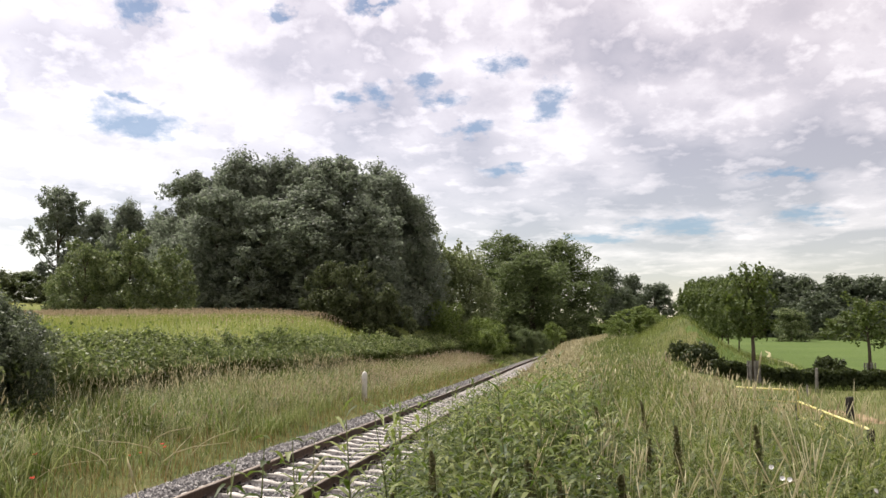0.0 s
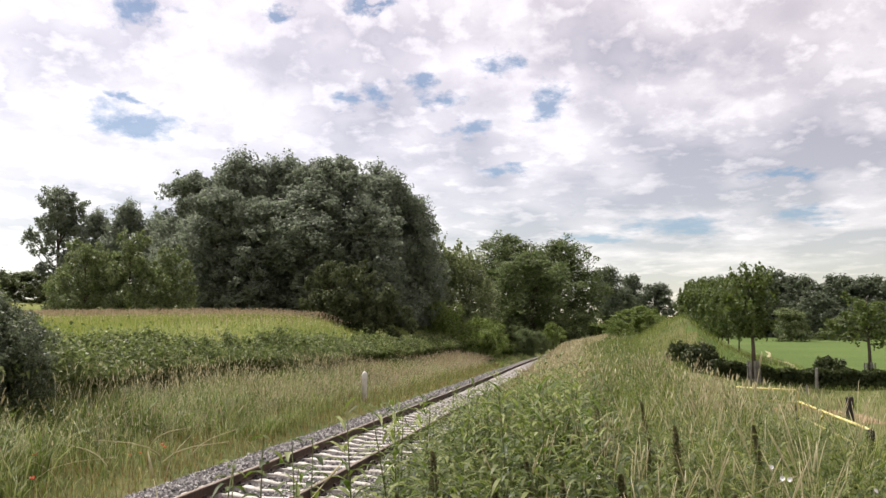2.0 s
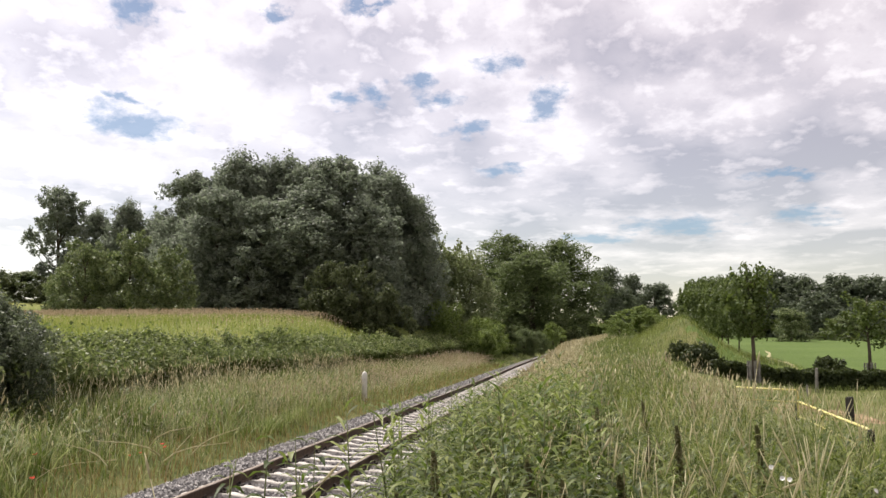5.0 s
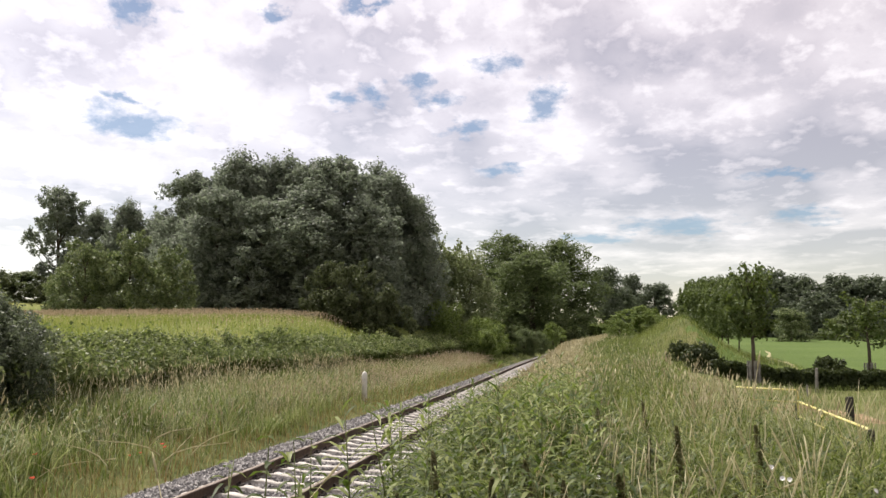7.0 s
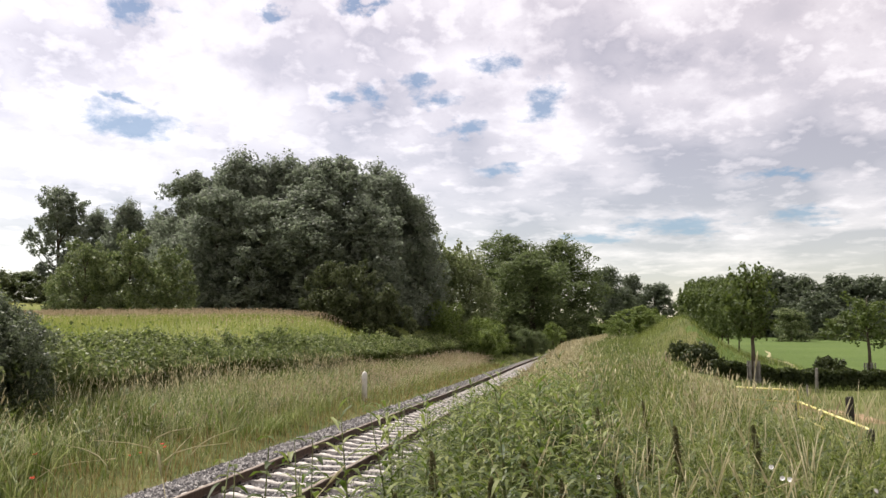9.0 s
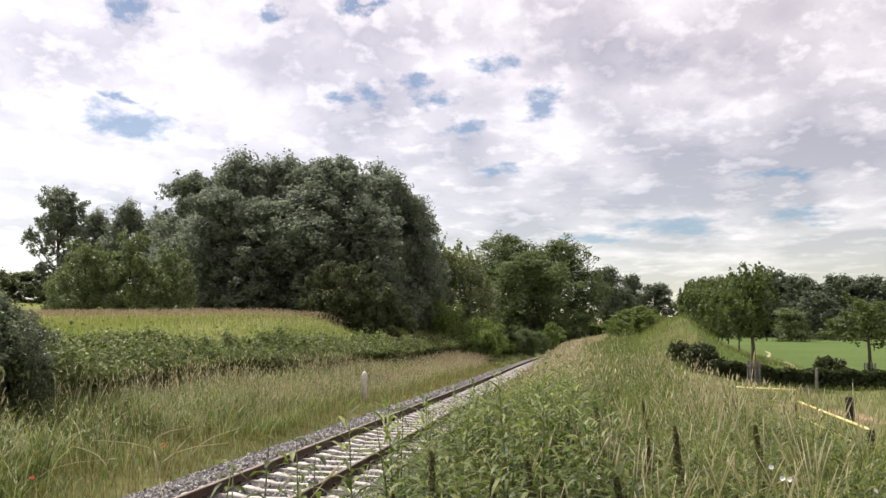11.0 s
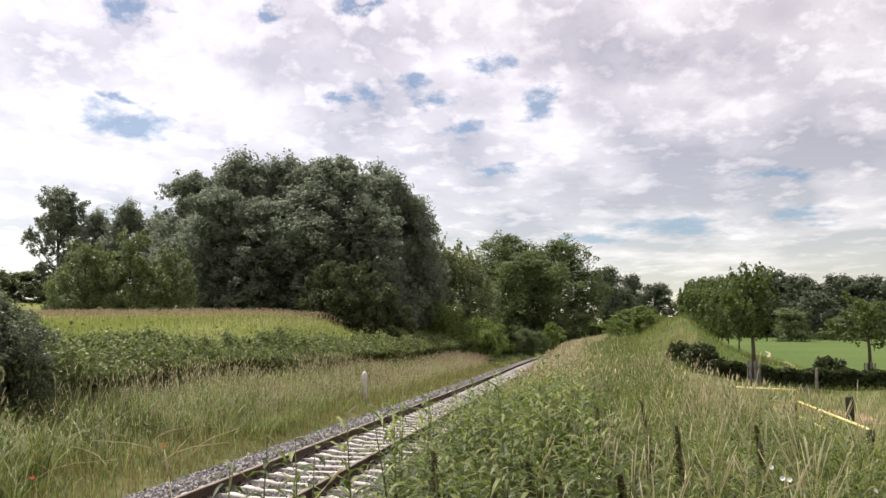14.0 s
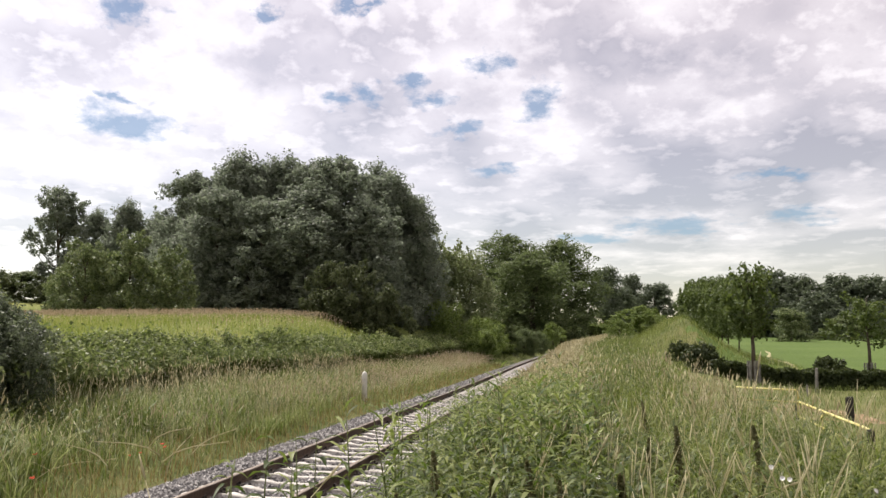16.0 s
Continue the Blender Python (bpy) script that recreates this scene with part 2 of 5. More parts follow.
def land(x, y):
    x, y = np.asarray(x, float), np.asarray(y, float)
    u = x - np.where(y < 200, line_x(np.minimum(y, 200)), line_x(200.0))
    ua = u - 4.58  # as if the track were straight
    left = np.interp(ua, [-400, -16.5, -14.2, -12.6, -9.5, -7.6, -7.0], [2.05, 2.05, 1.5, 0.7, 0.1, -0.3, -0.35])
    hill = 1.7 * sm((-14.0 - ua) / 5.5) * sm((y - 14) / 40.0) + 3.0 * sm((-36 - ua) / 30) * sm((y - 40) / 45)
    right = bank_z(ua, y) + 0.65 * sm((y - 12) / 30.0) * sm((ua + 2.6) / 2.4) * sm((7 - ua) / 4)
    mound = 2.8 * np.exp(-((np.abs(x - 5.9) / 2.4) ** 1.25)) * sm((y - 36) / 13) * sm((75 - y) / 16)
    field = np.maximum(0, y - 32) * 0.0165 * sm((ua - 4) / 8) * sm((600 - y) / 400)
    z = np.where(ua < -4.58, left + hill, right + mound + field) + climb(y) * (1 - sm((ua - 2) / 7))
    return z + np.where(np.abs(u) > 3.2, 0.05 * np.sin(x * 1.7 + y * 0.6) * np.sin(y * 1.1 - x * 0.4), 0)


def make_ground():
    far = np.geomspace(1.05, 60, 26)
    xs = np.concatenate([-70 * far[::-1], np.linspace(-70, -14, 60), np.linspace(-13.7, 12, 100), np.linspace(12.5, 70, 44), 70 * far])
    ys = np.concatenate([-20 * np.geomspace(1.05, 200, 24)[::-1], np.linspace(-20, 60, 150), np.linspace(60.8, 200, 90), 200 * np.geomspace(1.03, 21, 24)])
    gx, gy = np.meshgrid(xs, ys)
    v = np.stack([gx, gy, land(gx, gy)], -1).reshape(-1, 3)
    nx, ny = len(xs), len(ys)
    i = (np.arange(ny - 1)[:, None] * nx + np.arange(nx - 1)[None]).ravel()
    f = np.stack([i, i + 1, i + nx + 1, i + nx], 1)
    c = v[f].mean(1)
    u = c[:, 0] - line_x(np.minimum(c[:, 1], 200)) - 4.58
    idx = np.zeros(len(f), int)
    u = u + 0.35 * np.sin(c[:, 1] * 1.3) + 0.25 * np.sin(c[:, 1] * 3.7 + c[:, 0]) + rng.normal(0, 0.25, len(u))
    idx[(u > 6.0) & (c[:, 1] > 31.5)] = 1
    idx[(u > 3.6) & (c[:, 1] > 4) & (c[:, 1] <= 31.5)] = 2
    idx[(np.hypot((c[:, 0] - 4.9) / 1.2, (c[:, 1] - 18.6) / 1.5) < 1)] = 4
    idx[u < -14.5] = 3
    me = mesh_np("ground", v, f, [M_TURF, M_FIELD, M_PASTURE, M_HILL, M_CLAY], idx, True)
    tagged(part("ground", me), "grassy ground with verge, meadow hill and mown field", "ground", kind="structure")


make_ground()

# ---------- the cloud deck ----------
CLOUD = 1.0
HOLES_NEAR = [(-696, 1777, 99, 86), (104, 1497, 46, 43), (-45, 1600, 35, 51), (1, 1683, 51, 37), (-135, 1642, 33, 41), (-205, 1680, 29, 31),
              (237, 1694, 44, 81), (62, 1864, 60, 37), (-654, 1628, 20, 29)]
HOLES_FAR = [(-269, 1292, 26, 25), (-498, 1274, 55, 38), (774, 2623, 184, 90), (1116, 2450, 101, 59), (551, 2817, 107, 54), (930, 2112, 97, 26),
             (169, 2130, 61, 32), (-115, 1268, 42, 17)]


BANKS = [(624, 2327, 328, 163, 0.11), (437, 1480, 198, 111, 0.10), (939, 1879, 135, 215, 0.05), (249, 1329, 48, 83, 0.08), (1132, 2219, 99, 92, 0.05), (-389, 1471, 74, 73, 0.08), (-492, 1259, 82, 56, 0.07),
         (-915, 1756, 71, 193, 0.09), (-190, 1341, 59, 42, 0.06), (-359, 1634, 59, 73, 0.06)]


def cloud_material():
    m, nt, out = material("broken_cloud")
    m.cycles.emission_sampling = "NONE"
    p = node(nt, "TexCoord").outputs["Object"]
    flat = node(nt, "VectorMath", {0: p, 1: (1, 1, 0)}, operation="MULTIPLY").outputs[0]
    # puffs of even width round the sky, flattened a little
    reach = node(nt, "VectorMath", {0: flat}, operation="LENGTH").outputs["Value"]
    around = node(nt, "VectorMath", {0: p, "Scale": calc(nt, "DIVIDE", 1.0, calc(nt, "MAXIMUM", reach, 1.0))}, operation="SCALE").outputs[0]
    ring = node(nt, "SeparateXYZ", {0: around})
    layer = calc(nt, "MULTIPLY", calc(nt, "LOGARITHM", calc(nt, "MAXIMUM", ring.outputs[2], 0.01), 2.718), 0.5)
    long_ = node(nt, "CombineXYZ", {0: ring.outputs[0], 1: ring.outputs[1], 2: layer}).outputs[0]
    warp = node(nt, "TexNoise", {"Vector": long_, "Scale": 22.0, "Detail": 4.0, "Roughness": 0.6}).outputs["Color"]
    warp = node(nt, "VectorMath", {0: warp, 1: (0.5, 0.5, 0.5)}, operation="SUBTRACT").outputs[0]
    flatw = node(nt, "VectorMath", {0: warp, 1: (120, 220, 0), 2: flat}, operation="MULTIPLY_ADD").outputs[0]
    best = None
    for cx, cy, rx, ry in HOLES_NEAR + HOLES_FAR:
        ry *= 1.35
        q = node(nt, "VectorMath", {0: flatw, 1: (1 / rx, 1 / ry, 0), 2: (-cx / rx, -cy / ry, 0)}, operation="MULTIPLY_ADD").outputs[0]
        d = node(nt, "VectorMath", {0: q}, operation="LENGTH").outputs["Value"]
        best = d if best is None else calc(nt, "MINIMUM", best, d)
    wisp = node(nt, "TexNoise", {"Vector": long_, "Scale": 34.0, "Detail": 6.0, "Roughness": 0.62}).outputs[0]
    hole = calc(nt, "SUBTRACT", 1.15, calc(nt, "MULTIPLY_ADD", calc(nt, "SUBTRACT", wisp, 0.5), 3.0, best))
    hole = calc(nt, "MULTIPLY", calc(nt, "MULTIPLY", hole, 1.15, clamp=True), 0.8)
    puff = node(nt, "TexNoise", {"Vector": long_, "Scale": 13.0, "Detail": 8.0, "Roughness": 0.6}).outputs[0]
    broad = node(nt, "TexNoise", {"Vector": long_, "Scale": 5.0, "Detail": 3.0, "Roughness": 0.5}).outputs[0]
    # the deck thickens away from the sun, and with distance
    sx = node(nt, "SeparateXYZ", {0: p})
    thin = calc(nt, "MULTIPLY_ADD", sx.outputs[0], 0.00016, calc(nt, "MULTIPLY", sx.outputs[1], 0.00006))
    body = calc(nt, "ADD", calc(nt, "MULTIPLY", puff, 0.62), calc(nt, "MULTIPLY_ADD", broad, 0.38, calc(nt, "MULTIPLY", thin, 0.3)))
    cell = node(nt, "TexNoise", {"Vector": long_, "Scale": 26.0, "Detail": 4.0, "Roughness": 0.5}).outputs[0]
    crease = calc(nt, "SUBTRACT", 1.0, calc(nt, "MULTIPLY", calc(nt, "ABSOLUTE", calc(nt, "SUBTRACT", cell, 0.5)), 8.0), clamp=True)
    crease = calc(nt, "MULTIPLY", crease, calc(nt, "MULTIPLY_ADD", broad, 3.0, -1.1, clamp=True))
    body = calc(nt, "MULTIPLY_ADD", crease, 0.10, body)
    body = calc(nt, "MULTIPLY_ADD", calc(nt, "SUBTRACT", reach, 1700.0), 0.00005, body)
    for cx, cy, rx, ry, deep in BANKS:  # thicker grey banks within the deck
        q = node(nt, "VectorMath", {0: flatw, 1: (1 / rx, 1 / ry, 0), 2: (-cx / rx, -cy / ry, 0)}, operation="MULTIPLY_ADD").outputs[0]
        d = node(nt, "VectorMath", {0: q}, operation="LENGTH").outputs["Value"]
        body = calc(nt, "MULTIPLY_ADD", calc(nt, "SUBTRACT", 1.25, d, clamp=True), 0.7 * deep, body)
    col = ramp(nt, body, [(0.37, (0.60, 0.50, 0.43)), (0.47, (0.53, 0.433, 0.365)), (0.57, (0.388, 0.294, 0.234)), (0.74, (0.19, 0.12, 0.072))])
    em = node(nt, "Emission", {"Color": col, "Strength": CLOUD})
    tr = node(nt, "BsdfTransparent", {"Color": (0.86, 0.86, 0.86, 1)})
    both = node(nt, "AddShader", {0: em.outputs[0], 1: tr.outputs[0]})
    clear = node(nt, "BsdfTransparent")
    mx = node(nt, "MixShader", {0: hole, 1: both.outputs[0], 2: clear.outputs[0]})
    nt.links.new(mx.outputs[0], out.inputs[0])
    return m


def make_clouds():
    rs, seg = np.linspace(0, 4500, 40), 72
    a = np.linspace(0, 2 * math.pi, seg, endpoint=False)
    v = np.stack([np.outer(rs, np.cos(a)), np.outer(rs, np.sin(a)), np.outer(600 * (1 - (rs / 4500) ** 2), np.ones(seg))], -1).reshape(-1, 3)
    i = np.arange(len(rs) - 1)[:, None] * seg
    k, k1 = np.arange(seg)[None], (np.arange(seg)[None] + 1) % seg
    f = np.stack([i + k, i + k1, i + seg + k1, i + seg + k], -1).reshape(-1, 4)
    ob = part("cloud_deck", mesh_np("cloud_deck", v, f, cloud_material(), smooth=True))
    ob.matrix_basis = pose(0, 0, 0, 0, 0, HEAD)
    return tagged(ob, "white and grey broken cloud with blue gaps", "cloud", kind="structure")


clouds = make_clouds()


# ---------- railway ----------
def bend(y):
    """Place and turn on the track at y."""
    return float(line_x(y)), -math.degrees(math.atan(max(0, y - 55) / 550.0))


def rail_mesh(off):
    prof = [(-0.0625, 0.0), (0.0625, 0.0), (0.0625, 0.011), (0.012, 0.026), (0.009, 0.118), (0.0335, 0.128), (0.0335, 0.148), (0.026, 0.159),
            (-0.026, 0.159), (-0.0335, 0.148), (-0.0335, 0.128), (-0.009, 0.118), (-0.012, 0.026), (-0.0625, 0.011)]
    ys = np.concatenate([np.linspace(-60, 55, 40), np.linspace(58, 190, 45)])
    n = len(prof)
    v = []
    for y in ys:
        cx, rz = bend(y)
        c, s = math.cos(radians(rz)), math.sin(radians(rz))
        for px, pz in prof:
            v.append((cx + (off + px) * c, y + (off + px) * s, 0.035 + pz + float(climb(y))))
    f, idx = [], []
    for r in range(len(ys) - 1):
        for k in range(n):
            f.append((r * n + k, r * n + (k + 1) % n, (r + 1) * n + (k + 1) % n, (r + 1) * n + k))
            idx.append(1 if k in (6, 7, 8) else 0)
    return mesh_np("rail", np.array(v), f, [M_RAIL, M_RAILTOP], idx)


def make_track():
    track = tagged(new("railway_track"), "single railway track, rusty rails on concrete sleepers", "railway track", kind="structure")
    part("rail", rail_mesh(-0.7525), track, "rusty steel rail with worn top")
    part("rail", rail_mesh(0.7525), track, "rusty steel rail with worn top")
    bm = bmesh.new()
    st = [(-1.3, 0.14, 0.0), (-1.0, 0.15, 0.028), (-0.75, 0.15, 0.03), (-0.5, 0.15, 0.024), (-0.3, 0.115, -0.02), (0.3, 0.115, -0.02), (0.5, 0.15, 0.024), (0.75, 0.15, 0.03), (1.0, 0.15, 0.028), (1.3, 0.14, 0.0)]
    rings = []
    for x, w, z in st:
        rings.append([bm.verts.new(q) for q in ((x, -w, -0.18), (x, -w * 0.58, z - 0.014), (x, -w * 0.46, z), (x, w * 0.46, z), (x, w * 0.58, z - 0.014), (x, w, -0.18))])
    for a, b in zip(rings, rings[1:]):
        for k in range(6):
            bm.faces.new((a[k], a[(k + 1) % 6], b[(k + 1) % 6], b[k]))
    bm.faces.new(rings[0]), bm.faces.new(rings[-1][::-1])
    sleeper_me = from_bm("sleeper", bm, M_CONCRETE)
    bm = bmesh.new()
    block(bm, 0.10, 0.11, 0.03, (0, 0, 0.015), 0.006)
    tube(bm, [(0.0, 0.0, 0.02), (0.0, 0.0, 0.075)], [0.019, 0.019], 6)
    tube(bm, [(-0.04, -0.05, 0.03), (-0.03, 0.0, 0.05), (-0.04, 0.05, 0.03)], [0.01, 0.01, 0.01], 6)
    clip_me = from_bm("clip", bm, M_CLIP)
    y = 4.25 - 0.6 * 30
    while y < 130:
        cx, rz = bend(y)
        s = part("sleeper", sleeper_me, track)
        s.matrix_basis = pose(cx + random.uniform(-0.015, 0.015), y + random.uniform(-0.015, 0.015), 0.004 + float(climb(y)) + random.uniform(-0.006, 0.006), 0, 0, rz + random.uniform(-0.6, 0.6))
        if 8 < y < 46:
            for dx in (-0.86, -0.645, 0.645, 0.86):
                part("clip", clip_me, s, "dark sprung rail fastening").matrix_basis = pose(dx, 0, 0.022, 0, 0, 0 if abs(dx) < 0.75 else 180)
        y += 0.6


make_track()


def ballast_top(u):
    return np.interp(np.abs(u), [0, 0.35, 0.8, 1.5, 2.7, 3.15], [-0.045, -0.04, -0.012, 0.0, -0.26, -0.45])


def make_ballast():
    us = np.linspace(-3.15, 3.15, 43)
    ys = np.concatenate([np.linspace(-60, 60, 200), np.linspace(61, 190, 80)])
    gu, gy = np.meshgrid(us, ys)
    z = ballast_top(gu) - 0.015 + climb(gy)
    v = np.stack([line_x(gy) + gu, gy, z], -1).reshape(-1, 3)
    nx = len(us)
    i = (np.arange(len(ys) - 1)[:, None] * nx + np.arange(nx - 1)[None]).ravel()
    bed = tagged(part("ballast", mesh_np("ballast", v, np.stack([i, i + 1, i + nx + 1, i + nx], 1), M_GRIT, smooth=True)), "grey crushed stone ballast under the track", "ballast", kind="stuff")
    # loose stones: rough eight-cornered lumps
    n1, n2 = 23000, 10000
    y = np.concatenate([8.0 + 16 * rng.random(n1) ** 1.2, 24 + 45 * rng.random(n2) ** 1.3])
    u = rng.uniform(-2.95, 2.6, n1 + n2)
    size = np.concatenate([rng.uniform(0.018, 0.036, n1), rng.uniform(0.03, 0.055, n2)])
    on = np.abs((y - 4.25 + 0.3) % 0.6 - 0.3)
    keep = ~((np.abs(u) < 1.32) & (on < 0.08) & (rng.random(len(u)) < 0.93)) & (np.abs(np.abs(u) - 0.7525) > 0.07)
    y, u, size = y[keep], u[keep], size[keep]
    n = len(y)
    c = np.stack([line_x(y) + u, y, ballast_top(u) + climb(y) + rng.uniform(-0.01, 0.012, n)], 1)
    octa = np.array([[1, 0, 0], [0, 1, 0], [-1, 0, 0], [0, -1, 0], [0, 0, 1], [0, 0, -1]], float)
    d = octa[None] * rng.uniform(0.6, 1.3, (n, 6, 1)) + rng.normal(0, 0.25, (n, 6, 3))
    a, b = rng.uniform(0, 6.28, n), rng.uniform(0, 6.28, n)
    ca, sa, cb, sb = np.cos(a), np.sin(a), np.cos(b), np.sin(b)
    o, l = np.zeros(n), np.ones(n)
    r = np.stack([np.stack([ca, -sa, o], 1), np.stack([sa, ca, o], 1), np.stack([o, o, l], 1)], 1) @ np.stack([np.stack([l, o, o], 1), np.stack([o, cb, -sb], 1), np.stack([o, sb, cb], 1)], 1)
    v = c[:, None] + (d @ r.transpose(0, 2, 1)) * size[:, None, None]
    t = np.array([[0, 1, 4], [1, 2, 4], [2, 3, 4], [3, 0, 4], [1, 0, 5], [2, 1, 5], [3, 2, 5], [0, 3, 5]])
    f = (np.arange(n)[:, None, None] * 6 + t[None]).reshape(-1, 3)
    m, nt, out = material("loose_stone")
    one = node(nt, "NewGeometry").outputs["Random Per Island"]
    col = ramp(nt, one, [(0.0, (0.07, 0.068, 0.073)), (0.5, (0.225, 0.215, 0.215)), (0.85, (0.38, 0.36, 0.35)), (1.0, (0.55, 0.53, 0.52))])
    bs = node(nt, "BsdfPrincipled", {"Base Color": blend(nt, 0.5, col, blend(nt, tex(nt, 30), (0.5, 0.5, 0.5), (1.3, 1.3, 1.3)), "MULTIPLY"), "Roughness": 0.85})
    nt.links.new(bs.outputs[0], out.inputs[0])
    tagged(part("ballast_stone", mesh_np("ballast_stone", v.reshape(-1, 3), f, m), None), "loose grey angular ballast stones", "ballast", kind="stuff")


make_ballast()


# ---------- trees ----------
def crown_points(n, h, w, low, lobes, seed, shape=1.0):
    """Points and outward ways on the skins of many overlapping lumps that fill an uneven domed crown of height h and half-width w."""
    r = np.random.default_rng(seed)
    t = (np.arange(lobes) + r.random(lobes)) / lobes
    a = np.arange(lobes) * 2.4 + r.uniform(-0.7, 0.7, lobes)
    wave = 1 + 0.16 * np.sin(2 * a + 5 * t + seed) + 0.12 * np.sin(3 * a - 9 * t + 2 * seed)
    env = w * (1 - np.clip(t, 0, 0.985) ** 3.0) ** 0.5 * (shape + (1 - shape) * np.minimum(1, t / 0.35)) * wave
    s = w * r.uniform(0.13, 0.30, lobes) * np.where(r.random(lobes) < 0.22, 1.75, 1.0)
    rr = np.maximum(env - s * 0.7, 0) * np.where(r.random(lobes) < 0.75, r.uniform(0.62, 1.2, lobes), r.uniform(0.1, 0.7, lobes))
    cs = np.stack([rr * np.cos(a), rr * np.sin(a), np.minimum(low + (h - low) * t + r.normal(0, 0.03, lobes) * h, h * r.uniform(0.94, 1.03, lobes) - s * 0.8)], 1)
    # each lump carries sprays of leaves on its skin, with gaps between them
    per = 15
    big = np.repeat(np.arange(lobes), per)
    d = unit(r.normal(0, 1, (lobes * per, 3)))
    sub = cs[big] + d * (s[big] * r.uniform(0.62, 1.06, lobes * per))[:, None] * np.array([1, 1, 1.12])
    ss = s[big] * r.uniform(0.2, 0.46, lobes * per)
    k = r.choice(lobes * per, n, p=ss ** 2 / (ss ** 2).sum())
    e = unit(r.normal(0, 1, (n, 3)))
    q = ss[k] * (1 - 0.7 * r.random(n) ** 2) * (1 + 0.12 * r.normal(0, 1, n))
    return sub[k] + e * q[:, None] * np.array([1, 1, 1.15]), unit(0.8 * e + 0.6 * d[k] + np.array([0, 0, 0.3])), cs


def make_tree(name, h, w, low, n, leaf, mat, seed, lobes=26, shape=1.0, trunk_r=None, label="", cat="tree", shoots=0):
    """A tree with its foot at the origin: tapered trunk, limbs to the lumps of its crown, many small leaves."""
    r = random.Random(seed)
    root = new(name)
    pts, outs, cs = crown_points(n, h, w, low, lobes, seed, shape)
    g = np.random.default_rng(seed + 500)
    for k in range(shoots):  # upright leafy wands above the crown
        c = cs[len(cs) // 2 + g.integers(len(cs) // 2)] + np.array([0, 0, 0.3])
        way = unit(np.array([[g.normal(0, 0.35), g.normal(0, 0.35), 1.0]]))
        t = g.uniform(0, 1.7, 40)[:, None]
        pts = np.concatenate([pts, c + way * t + g.normal(0, 0.05, (40, 3))])
        outs = np.concatenate([outs, unit(g.normal(0, 1, (40, 3)))])
    n = len(pts)
    tr = trunk_r or 0.018 * h
    bm = bmesh.new()
    bend_ = [(r.uniform(-0.03, 0.03) * h * t, r.uniform(-0.03, 0.03) * h * t, h * 0.86 * t - 0.15) for t in (0, 0.08, 0.3, 0.55, 0.8, 1.0)]
    tube(bm, bend_, [tr * 1.5, tr * 1.1, tr * 0.85, tr * 0.6, tr * 0.35, tr * 0.12], 8)
    part("trunk", from_bm("trunk", bm, M_BARK, True), root)
    for c in cs[2::max(1, len(cs) // 8)][:8]:
        bm = bmesh.new()
        z0 = max(0.1 * h, c[2] * r.uniform(0.45, 0.7))
        t = (z0 + 0.15) / (h * 0.86)
        s = Vector((0, 0, z0))
        e = Vector(c)
        mid = s.lerp(e, 0.5) + Vector((0, 0, -0.05 * h * r.random()))
        tube(bm, [s, mid, e], [tr * 0.4 * (1.1 - t * 0.6), tr * 0.25, tr * 0.07], 5, False)
        part("limb", from_bm("limb", bm, M_BARK, True), root)
    part("crown", leaf_mesh("crown", pts, np.full(n, leaf), outs, mat, 1.5, 0.7, True), root)
    return tagged(root, label, cat)


def plant(src, x, y, h, w, base_h, base_w, turn=None, sink=0.1, z=None, label="", group=""):
    """A copy of src at (x, y), scaled to the height h and half-width w."""
    turn = random.uniform(0, 360) if turn is None else turn
    zz = float(land(x, y)) - sink if z is None else z
    ob = copy_thing(src, pose(0, 0, 0))
    ob.matrix_basis = pose(x, y, zz, 0, 0, turn) @ Matrix.Diagonal((w / base_w, w / base_w, h / base_h, 1))
    return tagged(ob, label, "", group)


def remove_tree(src):
    for o in [*src.children_recursive, src]:
        bpy.data.objects.remove(o)


